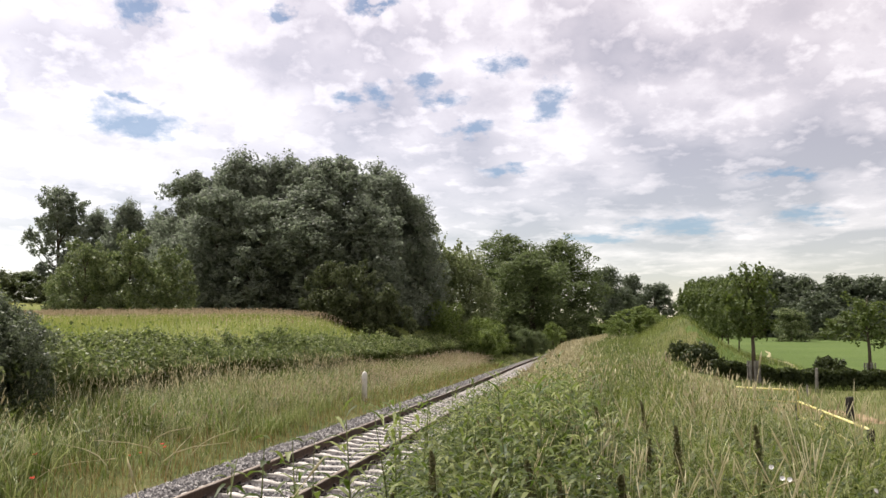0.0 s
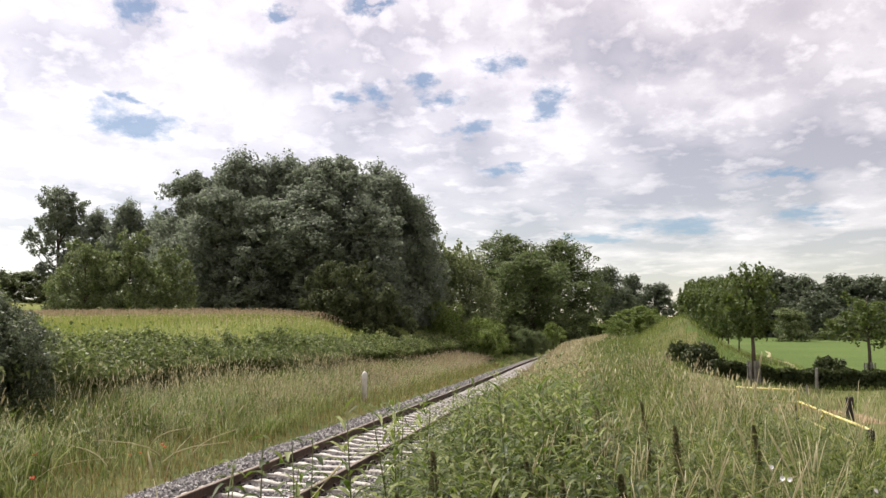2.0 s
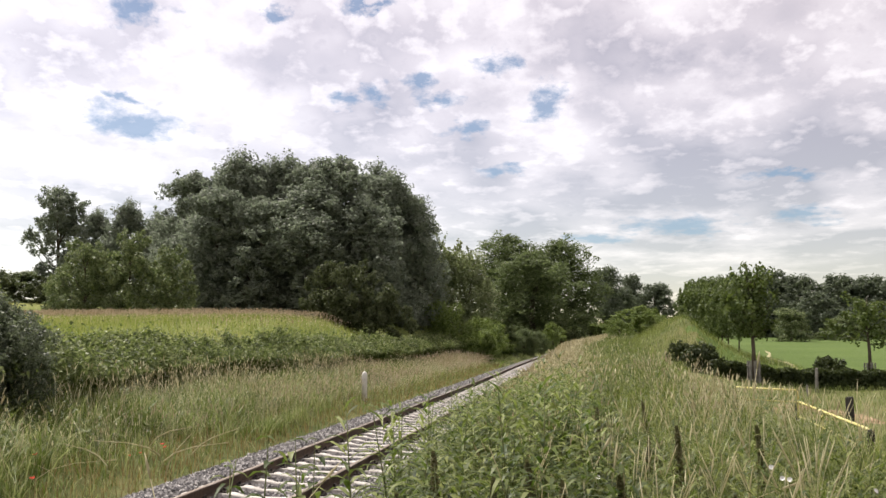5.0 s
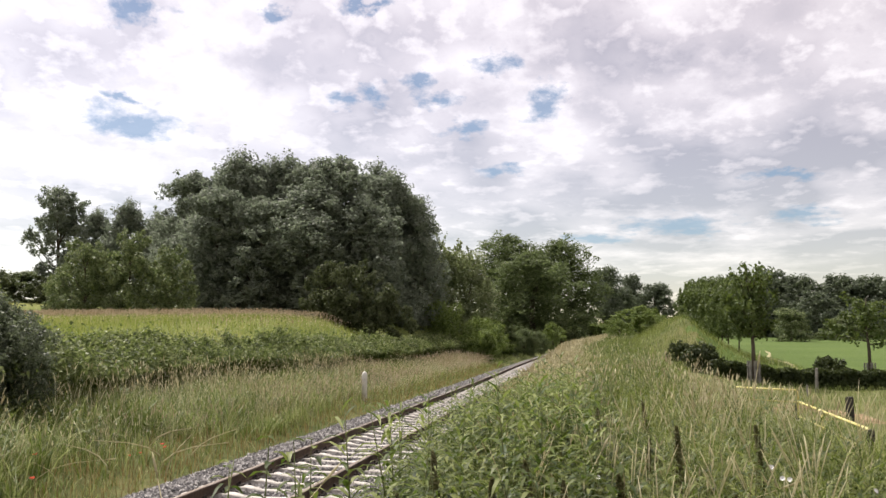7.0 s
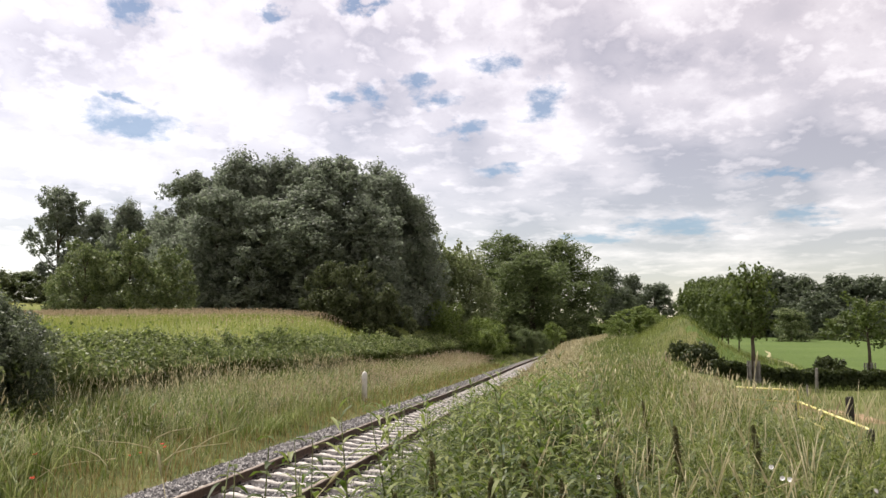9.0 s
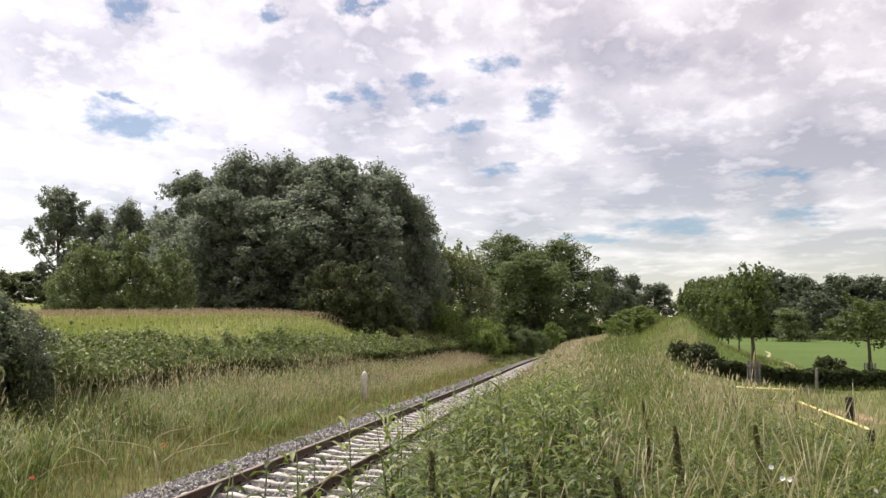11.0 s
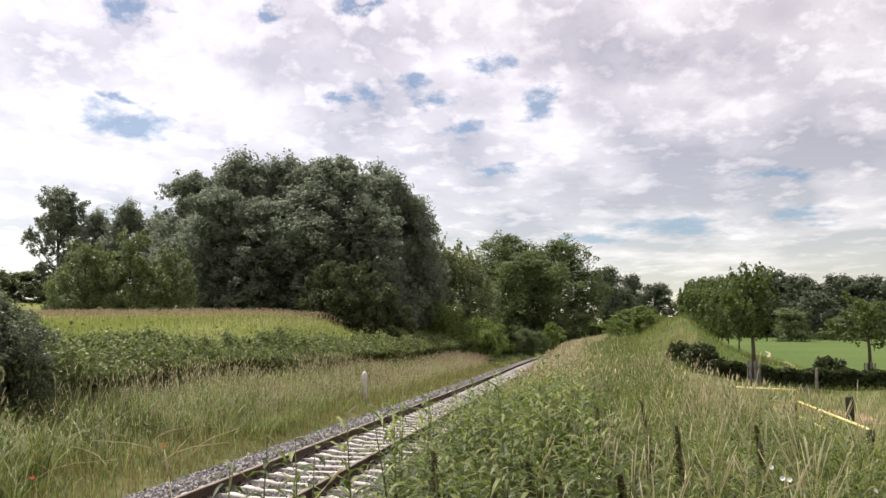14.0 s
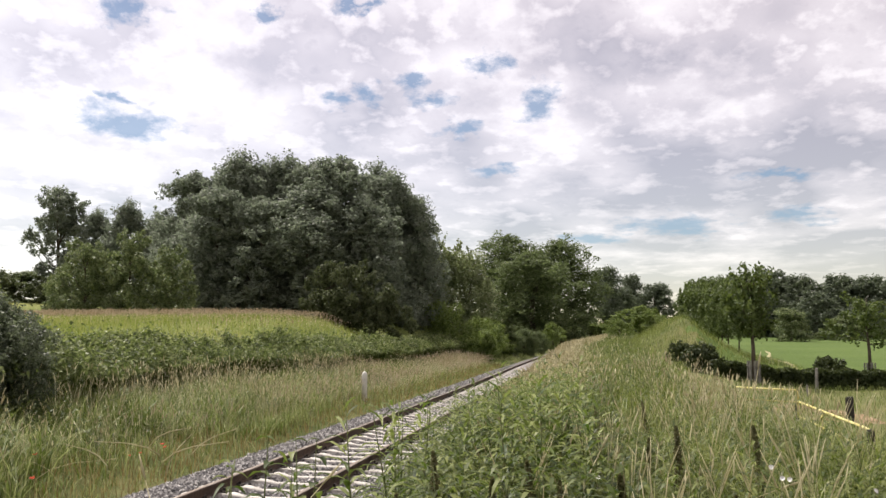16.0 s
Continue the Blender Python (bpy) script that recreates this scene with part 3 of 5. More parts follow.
def make_woods():
    wood = [make_tree("tree", 14, 3.6, 0.3, 35000, 0.165, M_HAZED_WOOD_LEAF, 11 + k, 110, 0.85) for k in range(3)]
    small = [make_tree("tree", 8, 3.0, 0.2, 16000, 0.15, M_LIGHT_LEAF, 31 + k, 34, 0.95) for k in range(2)]
    far = [make_tree("tree", 12, 5.0, 0.2, 17000, 0.28, M_HAZED_FAR_LEAF, 51 + k, 60, 0.9) for k in range(2)]
    tall = make_tree("tree", 12.5, 3.2, 0.6, 16000, 0.18, M_HAZED_WOOD_LEAF, 71, 44, 0.6)
    bright = make_tree("tree", 8, 3.0, 0.2, 14000, 0.15, M_BRIGHT_LEAF, 33, 34, 0.95)
    round_ = make_tree("tree", 14, 3.6, 0.3, 30000, 0.155, M_BEND_LEAF, 16, 120, 0.85)
    grey = make_tree("tree", 8, 3.0, 0.3, 10000, 0.17, M_GREY_LEAF, 81, 60, 0.9, shoots=26)
    g = "trees of the wood behind the meadow"
    lab = "tall dark green broadleaf tree with dense crown"
    rows = [(-36.4, 70.9, 18.6, 3.5), (-30.5, 67.8, 18.9, 3.3), (-27.0, 70.4, 19.3, 3.4), (-20.7, 67.5, 18.6, 3.8), (-16.8, 70.2, 17.1, 3.1), (-15.0, 72.5, 15.5, 2.3),
            (-30.5, 63.8, 15.4, 3.1), (-22.4, 64.1, 15.2, 3.6), (-17.5, 65.0, 13.8, 3.1), (-26.3, 63.5, 14.5, 3.1), (-19.0, 74.0, 18.6, 3.2), (-33.6, 73.0, 18.7, 3.4), (-24.6, 73.0, 19.0, 3.6), (-37.8, 73.5, 16.2, 2.6), (-28.6, 69.0, 18.6, 2.6), (-23.6, 68.6, 18.7, 2.8)]
    for k, (x, y, top, w) in enumerate(rows):
        x, y, top, w = x * 1.14, y * 1.14, 2.25 + (top - 2.25) * 1.12, w * 1.14
        plant(wood[k % 3], x, y, top - float(land(x, y)) + 0.1, w * 1.22, 14, 3.6, label=lab, group=g)
    for x, y, top, w in [(-58.0, 88.5, 17.7, 3.0), (-53.2, 87.4, 18.4, 3.2), (-50.6, 89.7, 17.2, 3.0), (-47.0, 86.0, 16.2, 3.4)]:
        plant(wood[1], x, y, top - float(land(x, y)), w, 14, 3.6, label="dark tree standing far behind the meadow", group=g)
    plant(tall, -59.1, 83.2, 19.6 - float(land(-59.1, 83.2)), 3.7, 12.5, 3.2, turn=40, label="tall slender dark tree with gaps in its crown")
    for x, y, top, w in [(-36.6, 60.7, 11.0, 2.9), (-38.9, 58.3, 10.1, 2.6), (-32.7, 60.3, 9.7, 2.1), (-41.9, 59.8, 8.5, 1.7)]:
        plant(small[0], x, y, top - float(land(x, y)), w, 8, 3.0, label="light green bushy tree at the meadow edge", group="bushes at the meadow edge")
    plant(small[1], -60.5, 78.9, 9.8 - float(land(-60.5, 78.9)), 3.0, 8, 3.0, label="low dark bush far behind the meadow")
    # beside the bend of the track
    for k, (x, y, top, w) in enumerate([(-12.2, 139, 20.4, 7.2), (-3.8, 141, 19.6, 7.4), (-7.5, 126, 16.0, 7.2)]):
        plant(round_, x, y, top - float(land(x, y)), w, 14, 3.6, label="round dark green tree beside the track", group="trees beside the track bend")
    for x, y, top, w in [(-15.6, 93, 12.2, 4.4), (-13.6, 97, 12.6, 4.2), (-17.5, 90, 13.5, 3.6)]:
        plant(grey, x, y, top - float(land(x, y)), w, 8, 3.0, label="grey-green willow beside the track", group="trees beside the track bend")
    for x, y, top, w in [(-4.0, 115, 4.9, 1.9), (-10.6, 92, 4.8, 2.6), (2.5, 185, 6.5, 4.0), (5.5, 188, 6.5, 4.0), (-2.0, 182, 7.0, 4.5), (-6.5, 178, 7.0, 4.5)]:
        plant(bright, x, y, top - float(land(x, y)), w, 8, 3.0, label="bright green shrub beside the track bend", group="shrubs beside the track")
    # added shrubs that stand in for the dark shade below the bend trees
    for x, y, top, w in [(-7.0, 100, 3.7, 1.9), (-5.9, 108, 3.5, 1.6), (-8.3, 94, 3.4, 1.8)]:
        plant(round_, x, y, top - float(land(x, y)), w, 14, 3.6, label="low dark shrub added for the shade beside the track", group="dark shrubs beside the track")
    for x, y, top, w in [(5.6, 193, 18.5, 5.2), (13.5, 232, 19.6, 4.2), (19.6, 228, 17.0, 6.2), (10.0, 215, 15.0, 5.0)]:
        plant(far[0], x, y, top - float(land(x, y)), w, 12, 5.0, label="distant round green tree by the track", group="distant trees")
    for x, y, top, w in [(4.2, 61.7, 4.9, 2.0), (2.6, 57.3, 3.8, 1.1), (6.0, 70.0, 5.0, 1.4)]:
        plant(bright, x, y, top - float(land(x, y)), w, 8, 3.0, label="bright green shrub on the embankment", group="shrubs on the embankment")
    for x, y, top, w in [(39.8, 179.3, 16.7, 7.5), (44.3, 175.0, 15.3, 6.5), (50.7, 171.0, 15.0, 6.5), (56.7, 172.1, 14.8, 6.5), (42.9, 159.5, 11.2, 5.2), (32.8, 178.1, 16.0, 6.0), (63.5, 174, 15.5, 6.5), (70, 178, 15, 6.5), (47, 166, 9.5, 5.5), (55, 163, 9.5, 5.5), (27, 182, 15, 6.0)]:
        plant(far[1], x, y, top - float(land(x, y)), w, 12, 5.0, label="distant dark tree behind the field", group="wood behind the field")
    for x, y, top, w in [(30.6, 127.0, 7.0, 3.2), (38.5, 138.5, 3.6, 2.8), (45.3, 149.8, 6.6, 4.0)]:
        plant(small[1], x, y, top - float(land(x, y)), w, 8, 3.0, label="rounded bush at the far edge of the field", group="bushes behind the field")
    for src in wood + small + far + [tall, grey, bright, round_]:
        remove_tree(src)


make_woods()


def make_young_trees():
    row = make_tree("tree", 5, 1.6, 1.5, 12000, 0.11, M_ROW_LEAF, 91, 40, 0.7, 0.06)
    for k, (x, y, top, w) in enumerate([(7.9, 46.0, 5.5, 1.2), (8.7, 56.3, 6.3, 1.6), (9.8, 66.6, 6.9, 1.8), (10.7, 76.9, 7.6, 1.9), (11.7, 87.2, 8.2, 2.1), (12.5, 97.5, 8.8, 2.2), (13.3, 107.8, 9.4, 2.3), (8.2, 51, 5.8, 1.4), (9.2, 61, 6.5, 1.6)]):
        x, w = x + 0.5, w * 0.85
        plant(row, x, y, top - float(land(x, y)), w, 5, 1.6, label="young tree in a planted row", group="row of young trees")
    remove_tree(row)


make_young_trees()


def make_guarded_tree(x, y, h, reach, steep, limbs, seed, label, guard_h):
    """A young open tree, leaves set along its limbs, in a guard of upright slats and two hoops."""
    r, g2 = random.Random(seed), np.random.default_rng(seed)
    root = tagged(new("young_tree"), label, "tree")
    bm = bmesh.new()
    tube(bm, [(0, 0, -0.1), (0.02, 0.01, h * 0.35), (-0.02, 0.03, h * 0.65), (0.03, 0, h * 0.95)], [0.085, 0.065, 0.04, 0.012], 8)
    part("trunk", from_bm("trunk", bm, M_BARK, True), root)
    pts, outs = [], []
    for k in range(limbs):
        t = (k + r.random()) / limbs
        z0 = h * (0.42 + 0.45 * t)
        a = k * 2.4 + r.uniform(-0.4, 0.4)
        L = reach * (1.1 - 0.55 * t) * r.uniform(0.75, 1.15)
        up = steep * r.uniform(0.7, 1.2) * (0.7 + 0.6 * t)
        s0 = Vector((0, 0, z0))
        d = Vector((math.cos(a), math.sin(a), 0))
        p = [s0 + d * (L * q) + Vector((0, 0, up * L * (q ** 1.25))) for q in (0, 0.3, 0.65, 1.0)]
        bm = bmesh.new()
        tube(bm, p, [0.028, 0.02, 0.012, 0.004], 6, False)
        part("limb", from_bm("limb", bm, M_BARK, True), root)
        for q in g2.uniform(0.12, 1.05, int(105 * L / reach) + 45):
            c = s0 + d * (L * q) + Vector((0, 0, up * L * (q ** 1.25)))
            o = g2.normal(0, 1, 3)
            pts.append(np.array(c) + o * 0.11 * (1.15 - 0.5 * q))
            outs.append(o)
    part("crown", leaf_mesh("crown", np.array(pts), np.full(len(pts), 0.10), unit(np.array(outs) + np.array([0, 0, 0.4])), M_ROW_LEAF, 1.6, 0.6), root)
    g = new("tree_guard")
    for k in range(8):
        a = k * math.pi / 4
        bm = bmesh.new()
        block(bm, 0.07, 0.022, guard_h + 0.1, (0.21 * math.cos(a), 0.21 * math.sin(a), guard_h / 2), 0.006)
        bmesh.ops.rotate(bm, verts=bm.verts, cent=(0.21 * math.cos(a), 0.21 * math.sin(a), 0), matrix=Matrix.Rotation(a + math.pi / 2, 3, "Z"))
        part("slat", from_bm("slat", bm, M_GREYWOOD), g)
    for z in (guard_h * 0.3, guard_h * 0.85):
        bm = bmesh.new()
        tube(bm, [(0.24 * math.cos(j * 0.3927), 0.24 * math.sin(j * 0.3927), z) for j in range(17)], [0.012] * 17, 5, False)
        part("hoop", from_bm("hoop", bm, M_GREYWOOD), g)
    tagged(g, "grey wooden slat guard round a young tree", "tree guard")
    for ob in (root, g):
        ob.matrix_basis = pose(x, y, float(land(x, y)) - 0.05)
    SWAYING.append((root, (x, y, float(land(x, y)) - 0.05), 0, 0.45, (0, 0)))


make_guarded_tree(5.92, 29.9, 3.9, 0.92, 1.3, 20, 131, "young tree with upright branches in a slat guard", 0.85)
make_guarded_tree(11.5, 35.4, 3.6, 1.5, 0.32, 15, 137, "young tree with spreading open branches in a guard", 0.75)


# ---------- grass and herbs that cannot be counted ----------
def scatter(n, x0, x1, y0, y1, power=1.0):
    y = y0 + (y1 - y0) * rng.random(n) ** power
    u = rng.uniform(x0, x1, n)
    x = u + line_x(y) + 4.58
    return x, y


def grass_patch(name, n, box, height, width, mat, label, lean=(0.1, 0.6), power=1.0, segs=3, keep=None, droop=0.35):
    x, y = scatter(n, *box, power)
    if keep is not None:
        k = keep(x, y)
        x, y = x[k], y[k]
    n = len(x)
    pos = np.stack([x, y, land(x, y) - 0.03], 1)
    h = rng.uniform(*height, n)
    v, f = blade_arrays(pos, h, np.full(n, width) * rng.uniform(0.6, 1.4, n) * (1 + y * 0.012), rng.uniform(*lean, n), segs, droop)
    return tagged(part(name, mesh_np(name, v, f, mat)), label, "grass", kind="stuff")


def heads(name, n, box, height, mat, label, power=1.0, keep=None, stem=0.004, head=(0.08, 0.2), hw=0.012, cover=None):
    """Flowering grass: thin bent stalks that end in a narrow plume."""
    x, y = scatter(n, *box, power)
    if keep is not None:
        k = keep(x, y)
        x, y = x[k], y[k]
    n = len(x)
    h = rng.uniform(*height, n)
    lean, a = rng.uniform(0.05, 0.4, n), rng.uniform(0, 6.283, n)
    pos = np.stack([x, y, land(x, y) - 0.03], 1)
    far = 1 + y * 0.014
    v, f = blade_arrays(pos, h, stem * far, lean, 3, 0.3, a)
    d = np.stack([np.cos(a), np.sin(a), np.zeros(n)], 1)
    tip = pos + d * (lean * h)[:, None]
    tip[:, 2] += h * (1 - 0.3 * lean * 0.7)
    ax = unit(d * (1.6 * lean)[:, None] + np.array([0, 0, 1.0]) + rng.normal(0, 0.12, (n, 3)))
    L = rng.uniform(*head, n)[:, None]
    W = (hw * far * rng.uniform(0.7, 1.4, n))[:, None]
    s1 = unit(np.cross(ax, rng.normal(0, 1, (n, 3))))
    s2 = np.cross(ax, s1)
    b = tip - ax * L * 0.15
    hv = np.stack([b, b + ax * L * 0.35 + s1 * W, b + ax * L * 0.35 + s2 * W, b + ax * L * 0.35 - s1 * W, b + ax * L * 0.35 - s2 * W, b + ax * L], 1)
    tri = np.array([[0, 2, 1], [0, 3, 2], [0, 4, 3], [0, 1, 4], [5, 1, 2], [5, 2, 3], [5, 3, 4], [5, 4, 1]])
    hf = (np.arange(n)[:, None, None] * 6 + tri[None]).reshape(-1, 3)
    f3 = np.concatenate([f[:, [0, 1, 2]], f[:, [0, 2, 3]]])
    return tagged(part(name, mesh_np(name, np.concatenate([v, hv.reshape(-1, 3)]), np.concatenate([f3, hf + len(v)]), mat)), label, "grass", kind="stuff")


def clumps(freq, cut, seed=0.0):
    """Keeps plants where a slow pattern is high, so that growth comes in drifts."""
    def keep(x, y):
        s = np.sin(x * freq * 1.9 + seed) + np.sin(y * freq + seed * 2.1 + 0.8 * np.sin(x * freq)) + np.sin((x + y) * freq * 0.6 + seed)
        return s + rng.normal(0, 0.7, len(x)) > cut
    return keep


def make_grass():
    # bank beside the lens
    low_right = lambda x, y: rng.random(len(x)) < np.clip((3.3 - x) / 1.1, 0.0, 1)
    clear = lambda x, y: low_right(x, y) & ((x > -0.2) | (y < 17) | (rng.random(len(x)) < 0.2))
    grass_patch("bank_grass", 10000, (-1.6, 3.4, 3.2, 13.0), (0.35, 0.75), 0.02, M_GRASS, "tall green grass on the bank", (0.2, 1.2), 1.1, 4, low_right)
    grass_patch("bank_grass", 17000, (-2.3, 3.2, 12.0, 62.0), (0.45, 0.95), 0.018, M_GRASS, "tall green grass further along the bank", (0.1, 0.7), 1.3, 3, clear)
    heads("flowering_grass", 480, (-0.8, 3.2, 4.5, 12.0), (0.6, 0.95), M_STRAW, "pale flowering grass on the bank", 1.0, clumps(0.9, 0.2, 1.0), 0.003, (0.07, 0.15), 0.006)
    heads("flowering_grass", 460, (1.0, 3.4, 9.0, 30.0), (0.65, 1.0), M_STRAW, "pale flowering grass along the bank edge", 1.1, clumps(0.9, -0.3, 5.0), 0.003, (0.08, 0.18), 0.0065)
    heads("flowering_grass", 400, (1.3, 3.0, 11.0, 21.0), (0.75, 1.02), M_STRAW, "cream flowering grass on the bank edge", 1.0, clumps(1.3, 0.0, 8.0), 0.004, (0.1, 0.2), 0.008)
    drift = lambda x, y: rng.random(len(x)) < np.exp(-(((x + 1.7) / 1.3) ** 2)) + 0.008
    heads("flowering_grass", 19000, (-2.5, 2.4, 17.0, 64.0), (0.55, 0.98), M_STRAW, "dry straw-coloured grass along the track", 1.1, drift, 0.005, (0.1, 0.22), 0.011)
    grass_patch("straw_grass", 10000, (-2.4, 0.2, 17.0, 62.0), (0.5, 0.9), 0.013, M_STRAW, "bleached dry grass along the track edge", (0.1, 0.6), 1.1, 3, drift)
    heads("flowering_grass", 3000, (-2.6, 1.5, 64.0, 125.0), (0.6, 1.0), M_STRAW, "dry straw-coloured grass beside the far track", 1.0, None, 0.006, (0.12, 0.24), 0.012)
    heads("rosy_grass", 800, (-1.2, 2.6, 9.0, 26.0), (0.6, 0.95), M_ROSY, "pinkish flowering grass in drifts on the bank", 1.0, clumps(1.2, 0.6, 2.0), 0.003, (0.1, 0.2), 0.008)
    heads("tall_verge_grass", 2200, (-11.9, -9.4, 9.0, 40.0), (0.8, 1.3), M_STRAW, "tall pale grass before the brambles", 1.2, clumps(0.9, 0.2, 2.0), 0.005, (0.1, 0.24), 0.008)
    grass_patch("arching_verge_grass", 5200, (-11.9, -8.8, 9.0, 34.0), (0.7, 1.25), 0.018, M_VERGE, "broad arching grass before the brambles", (0.4, 1.3), 1.2, 5, clumps(1.0, 0.4, 1.0), 0.55)
    grass_patch("arching_grass", 4600, (-0.7, 3.4, 3.6, 14.0), (0.55, 0.98), 0.024, M_GRASS, "broad arching light green grass on the bank", (0.7, 1.5), 1.1, 6, clumps(1.1, -0.2, 7.0), 0.6)
    grass_patch("trodden_grass", 5000, (-1.8, 5.0, -7.0, 3.2), (0.05, 0.2), 0.012, M_GRASS, "short grass on top of the bank", (0.2, 1.0), 1.0, 2)
    grass_patch("railing_grass", 3500, (2.9, 5.2, 7.5, 19.0), (0.1, 0.3), 0.012, M_VERGE, "dry grass round the railings", (0.2, 1.1), 1.0, 3)
    grass_patch("dry_blades", 240, (-0.9, 3.2, 4.0, 13.0), (0.4, 0.8), 0.013, M_STRAW, "bleached arching grass blades on the bank", (0.6, 1.5), 1.0, 5, None, 0.6)
    # verge over the track
    near_edge = lambda x, y: rng.random(len(x)) < np.clip((line_x(y) - 2.8 - x) / 0.9, 0.35, 1)
    grass_patch("verge_grass", 28000, (-12.6, -7.4, 8.0, 130.0), (0.18, 0.5), 0.015, M_VERGE, "uneven green and yellow verge grass", (0.2, 0.9), 1.6, 3, near_edge)
    grass_patch("verge_grass", 9000, (-11.9, -8.4, 8.0, 50.0), (0.5, 0.95), 0.02, M_VERGE, "tall tufted grass on the verge", (0.2, 1.0), 1.3, 4, clumps(0.8, 0.3, 6.0))
    heads("verge_rosy_grass", 4600, (-11.7, -8.4, 16.0, 75.0), (0.5, 0.85), M_ROSY, "tan and pinkish flowering grass on the verge", 1.0, clumps(0.4, -0.4, 1.5), 0.004, (0.1, 0.2), 0.009)
    heads("verge_flowering_grass", 7500, (-11.8, -8.6, 8.0, 75.0), (0.45, 0.95), M_STRAW, "pale flowering grass on the verge", 1.1, clumps(0.5, 0.0, 3.0), 0.003, (0.07, 0.16), 0.007)
    grass_patch("verge_sorrel", 6500, (-9.4, -7.4, 8.0, 75.0), (0.15, 0.42), 0.014, M_RUST, "rust-coloured sorrel beside the ballast", (0.1, 0.5), 1.3, 2)
    # meadow hill
    grass_patch("meadow_grass", 40000, (-48.0, -14.4, 13.0, 62.0), (0.25, 0.5), 0.022, M_MEADOW, "bright green meadow grass on the hill", (0.1, 0.6), 0.9, 2)
    heads("meadow_heads", 8500, (-46.0, -17.0, 34.0, 62.0), (0.42, 0.66), M_ROSY, "pinkish seed heads along the hill crest", 0.75, clumps(0.12, -0.9, 0.4), 0.004, (0.08, 0.16), 0.014)
    # right-hand low ground
    grass_patch("mound_grass", 19000, (2.5, 10.5, 32.0, 76.0), (0.2, 0.48), 0.012, M_GRASS, "rough grass over the mound", (0.1, 0.7), 1.0, 2)
    grass_patch("pasture_grass", 9000, (4.0, 14.0, 9.0, 30.0), (0.12, 0.35), 0.010, M_VERGE, "short dry pasture grass", (0.1, 0.7), 1.0, 2)


make_grass()


def weed_mass(name, n, box, height, leaves, mat, label, power=1.2, length=0.17, width=0.032):
    """Leafy herbs grown together: upright stems set with long pointed leaves."""
    x, y = scatter(n, *box, power)
    h = rng.uniform(*height, n)
    k = np.repeat(np.arange(n), leaves)
    t = np.tile((np.arange(leaves) + 0.5) / leaves, n)
    m = len(k)
    base = np.stack([x, y, land(x, y)], 1)[k]
    lean = rng.normal(0, 0.10, (n, 2))[k]
    base[:, :2] += lean * (h[k] * t * t)[:, None]
    base[:, 2] += h[k] * (0.1 + 0.9 * t)
    L = length * (1.1 - 0.6 * t) * rng.uniform(0.7, 1.3, m)
    W = width * (1.0 - 0.4 * t) * rng.uniform(0.7, 1.3, m) * (1 + 0.01 * y[k])
    a = np.tile(np.arange(leaves) * 2.4, n) + rng.uniform(0, 6.28, n)[k]
    d = np.stack([np.cos(a), np.sin(a), np.zeros(m)], 1)
    sd = np.stack([-np.sin(a), np.cos(a), np.zeros(m)], 1)
    rise = rng.uniform(0.2, 0.95, m)
    rows = []
    for q, w in ((0.0, 0.2), (0.35, 1.0), (0.68, 0.8), (1.0, 0.03)):
        c = base + d * (L * q)[:, None]
        c[:, 2] += L * (rise * q - 0.7 * q * q)
        rows += [c - sd * (W * w * 0.5)[:, None], c + sd * (W * w * 0.5)[:, None]]
    v = np.stack(rows, 1).reshape(-1, 3)
    b = np.arange(m)[:, None] * 8
    f = np.concatenate([b + np.array([[2 * j, 2 * j + 1, 2 * j + 3, 2 * j + 2]]) for j in range(3)])
    return tagged(part(name, mesh_np(name, v, f, mat)), label, "weeds", kind="stuff")


weed_mass("weed_growth", 560, (-1.75, 0.4, 3.9, 20.0), (0.6, 1.02), 18, M_WEED, "dense green leafy weeds beside the track", 1.1, 0.28, 0.040)
weed_mass("weed_growth", 150, (-2.65, -1.3, 9.0, 17.0), (0.95, 1.35), 26, M_WEED, "tall leafy weeds at the edge of the track", 1.0, 0.26, 0.036)
weed_mass("weed_growth", 620, (-0.5, 2.9, 3.9, 16.0), (0.5, 0.92), 16, M_WEED, "dense green leafy weeds among the grass", 1.2, 0.22, 0.03)
weed_mass("weed_growth", 450, (0.2, 2.6, 18.0, 50.0), (0.5, 0.95), 16, M_WEED, "leafy weeds further along the bank", 1.2, 0.24, 0.045)
weed_mass("weed_growth", 500, (-12.0, -9.2, 9.0, 40.0), (0.4, 0.9), 14, M_WEED, "leafy weeds below the brambles", 1.3, 0.2, 0.05)


# ---------- bramble thicket, hedges, bushes ----------
def waves(a, b, seed, n=7, lo=0.8, hi=6.0):
    """A smooth uneven pattern of two coordinates, about -1 to 1."""
    r = np.random.default_rng(seed)
    out = 0
    for k in range(n):
        f = lo * (hi / lo) ** (k / (n - 1))
        c = r.uniform(0, 6.283)
        out = out + np.sin(a * f * math.cos(c) + b * f * math.sin(c) + r.uniform(0, 6.283)) * (lo / f) ** 0.35
    return out / (n * 0.45)


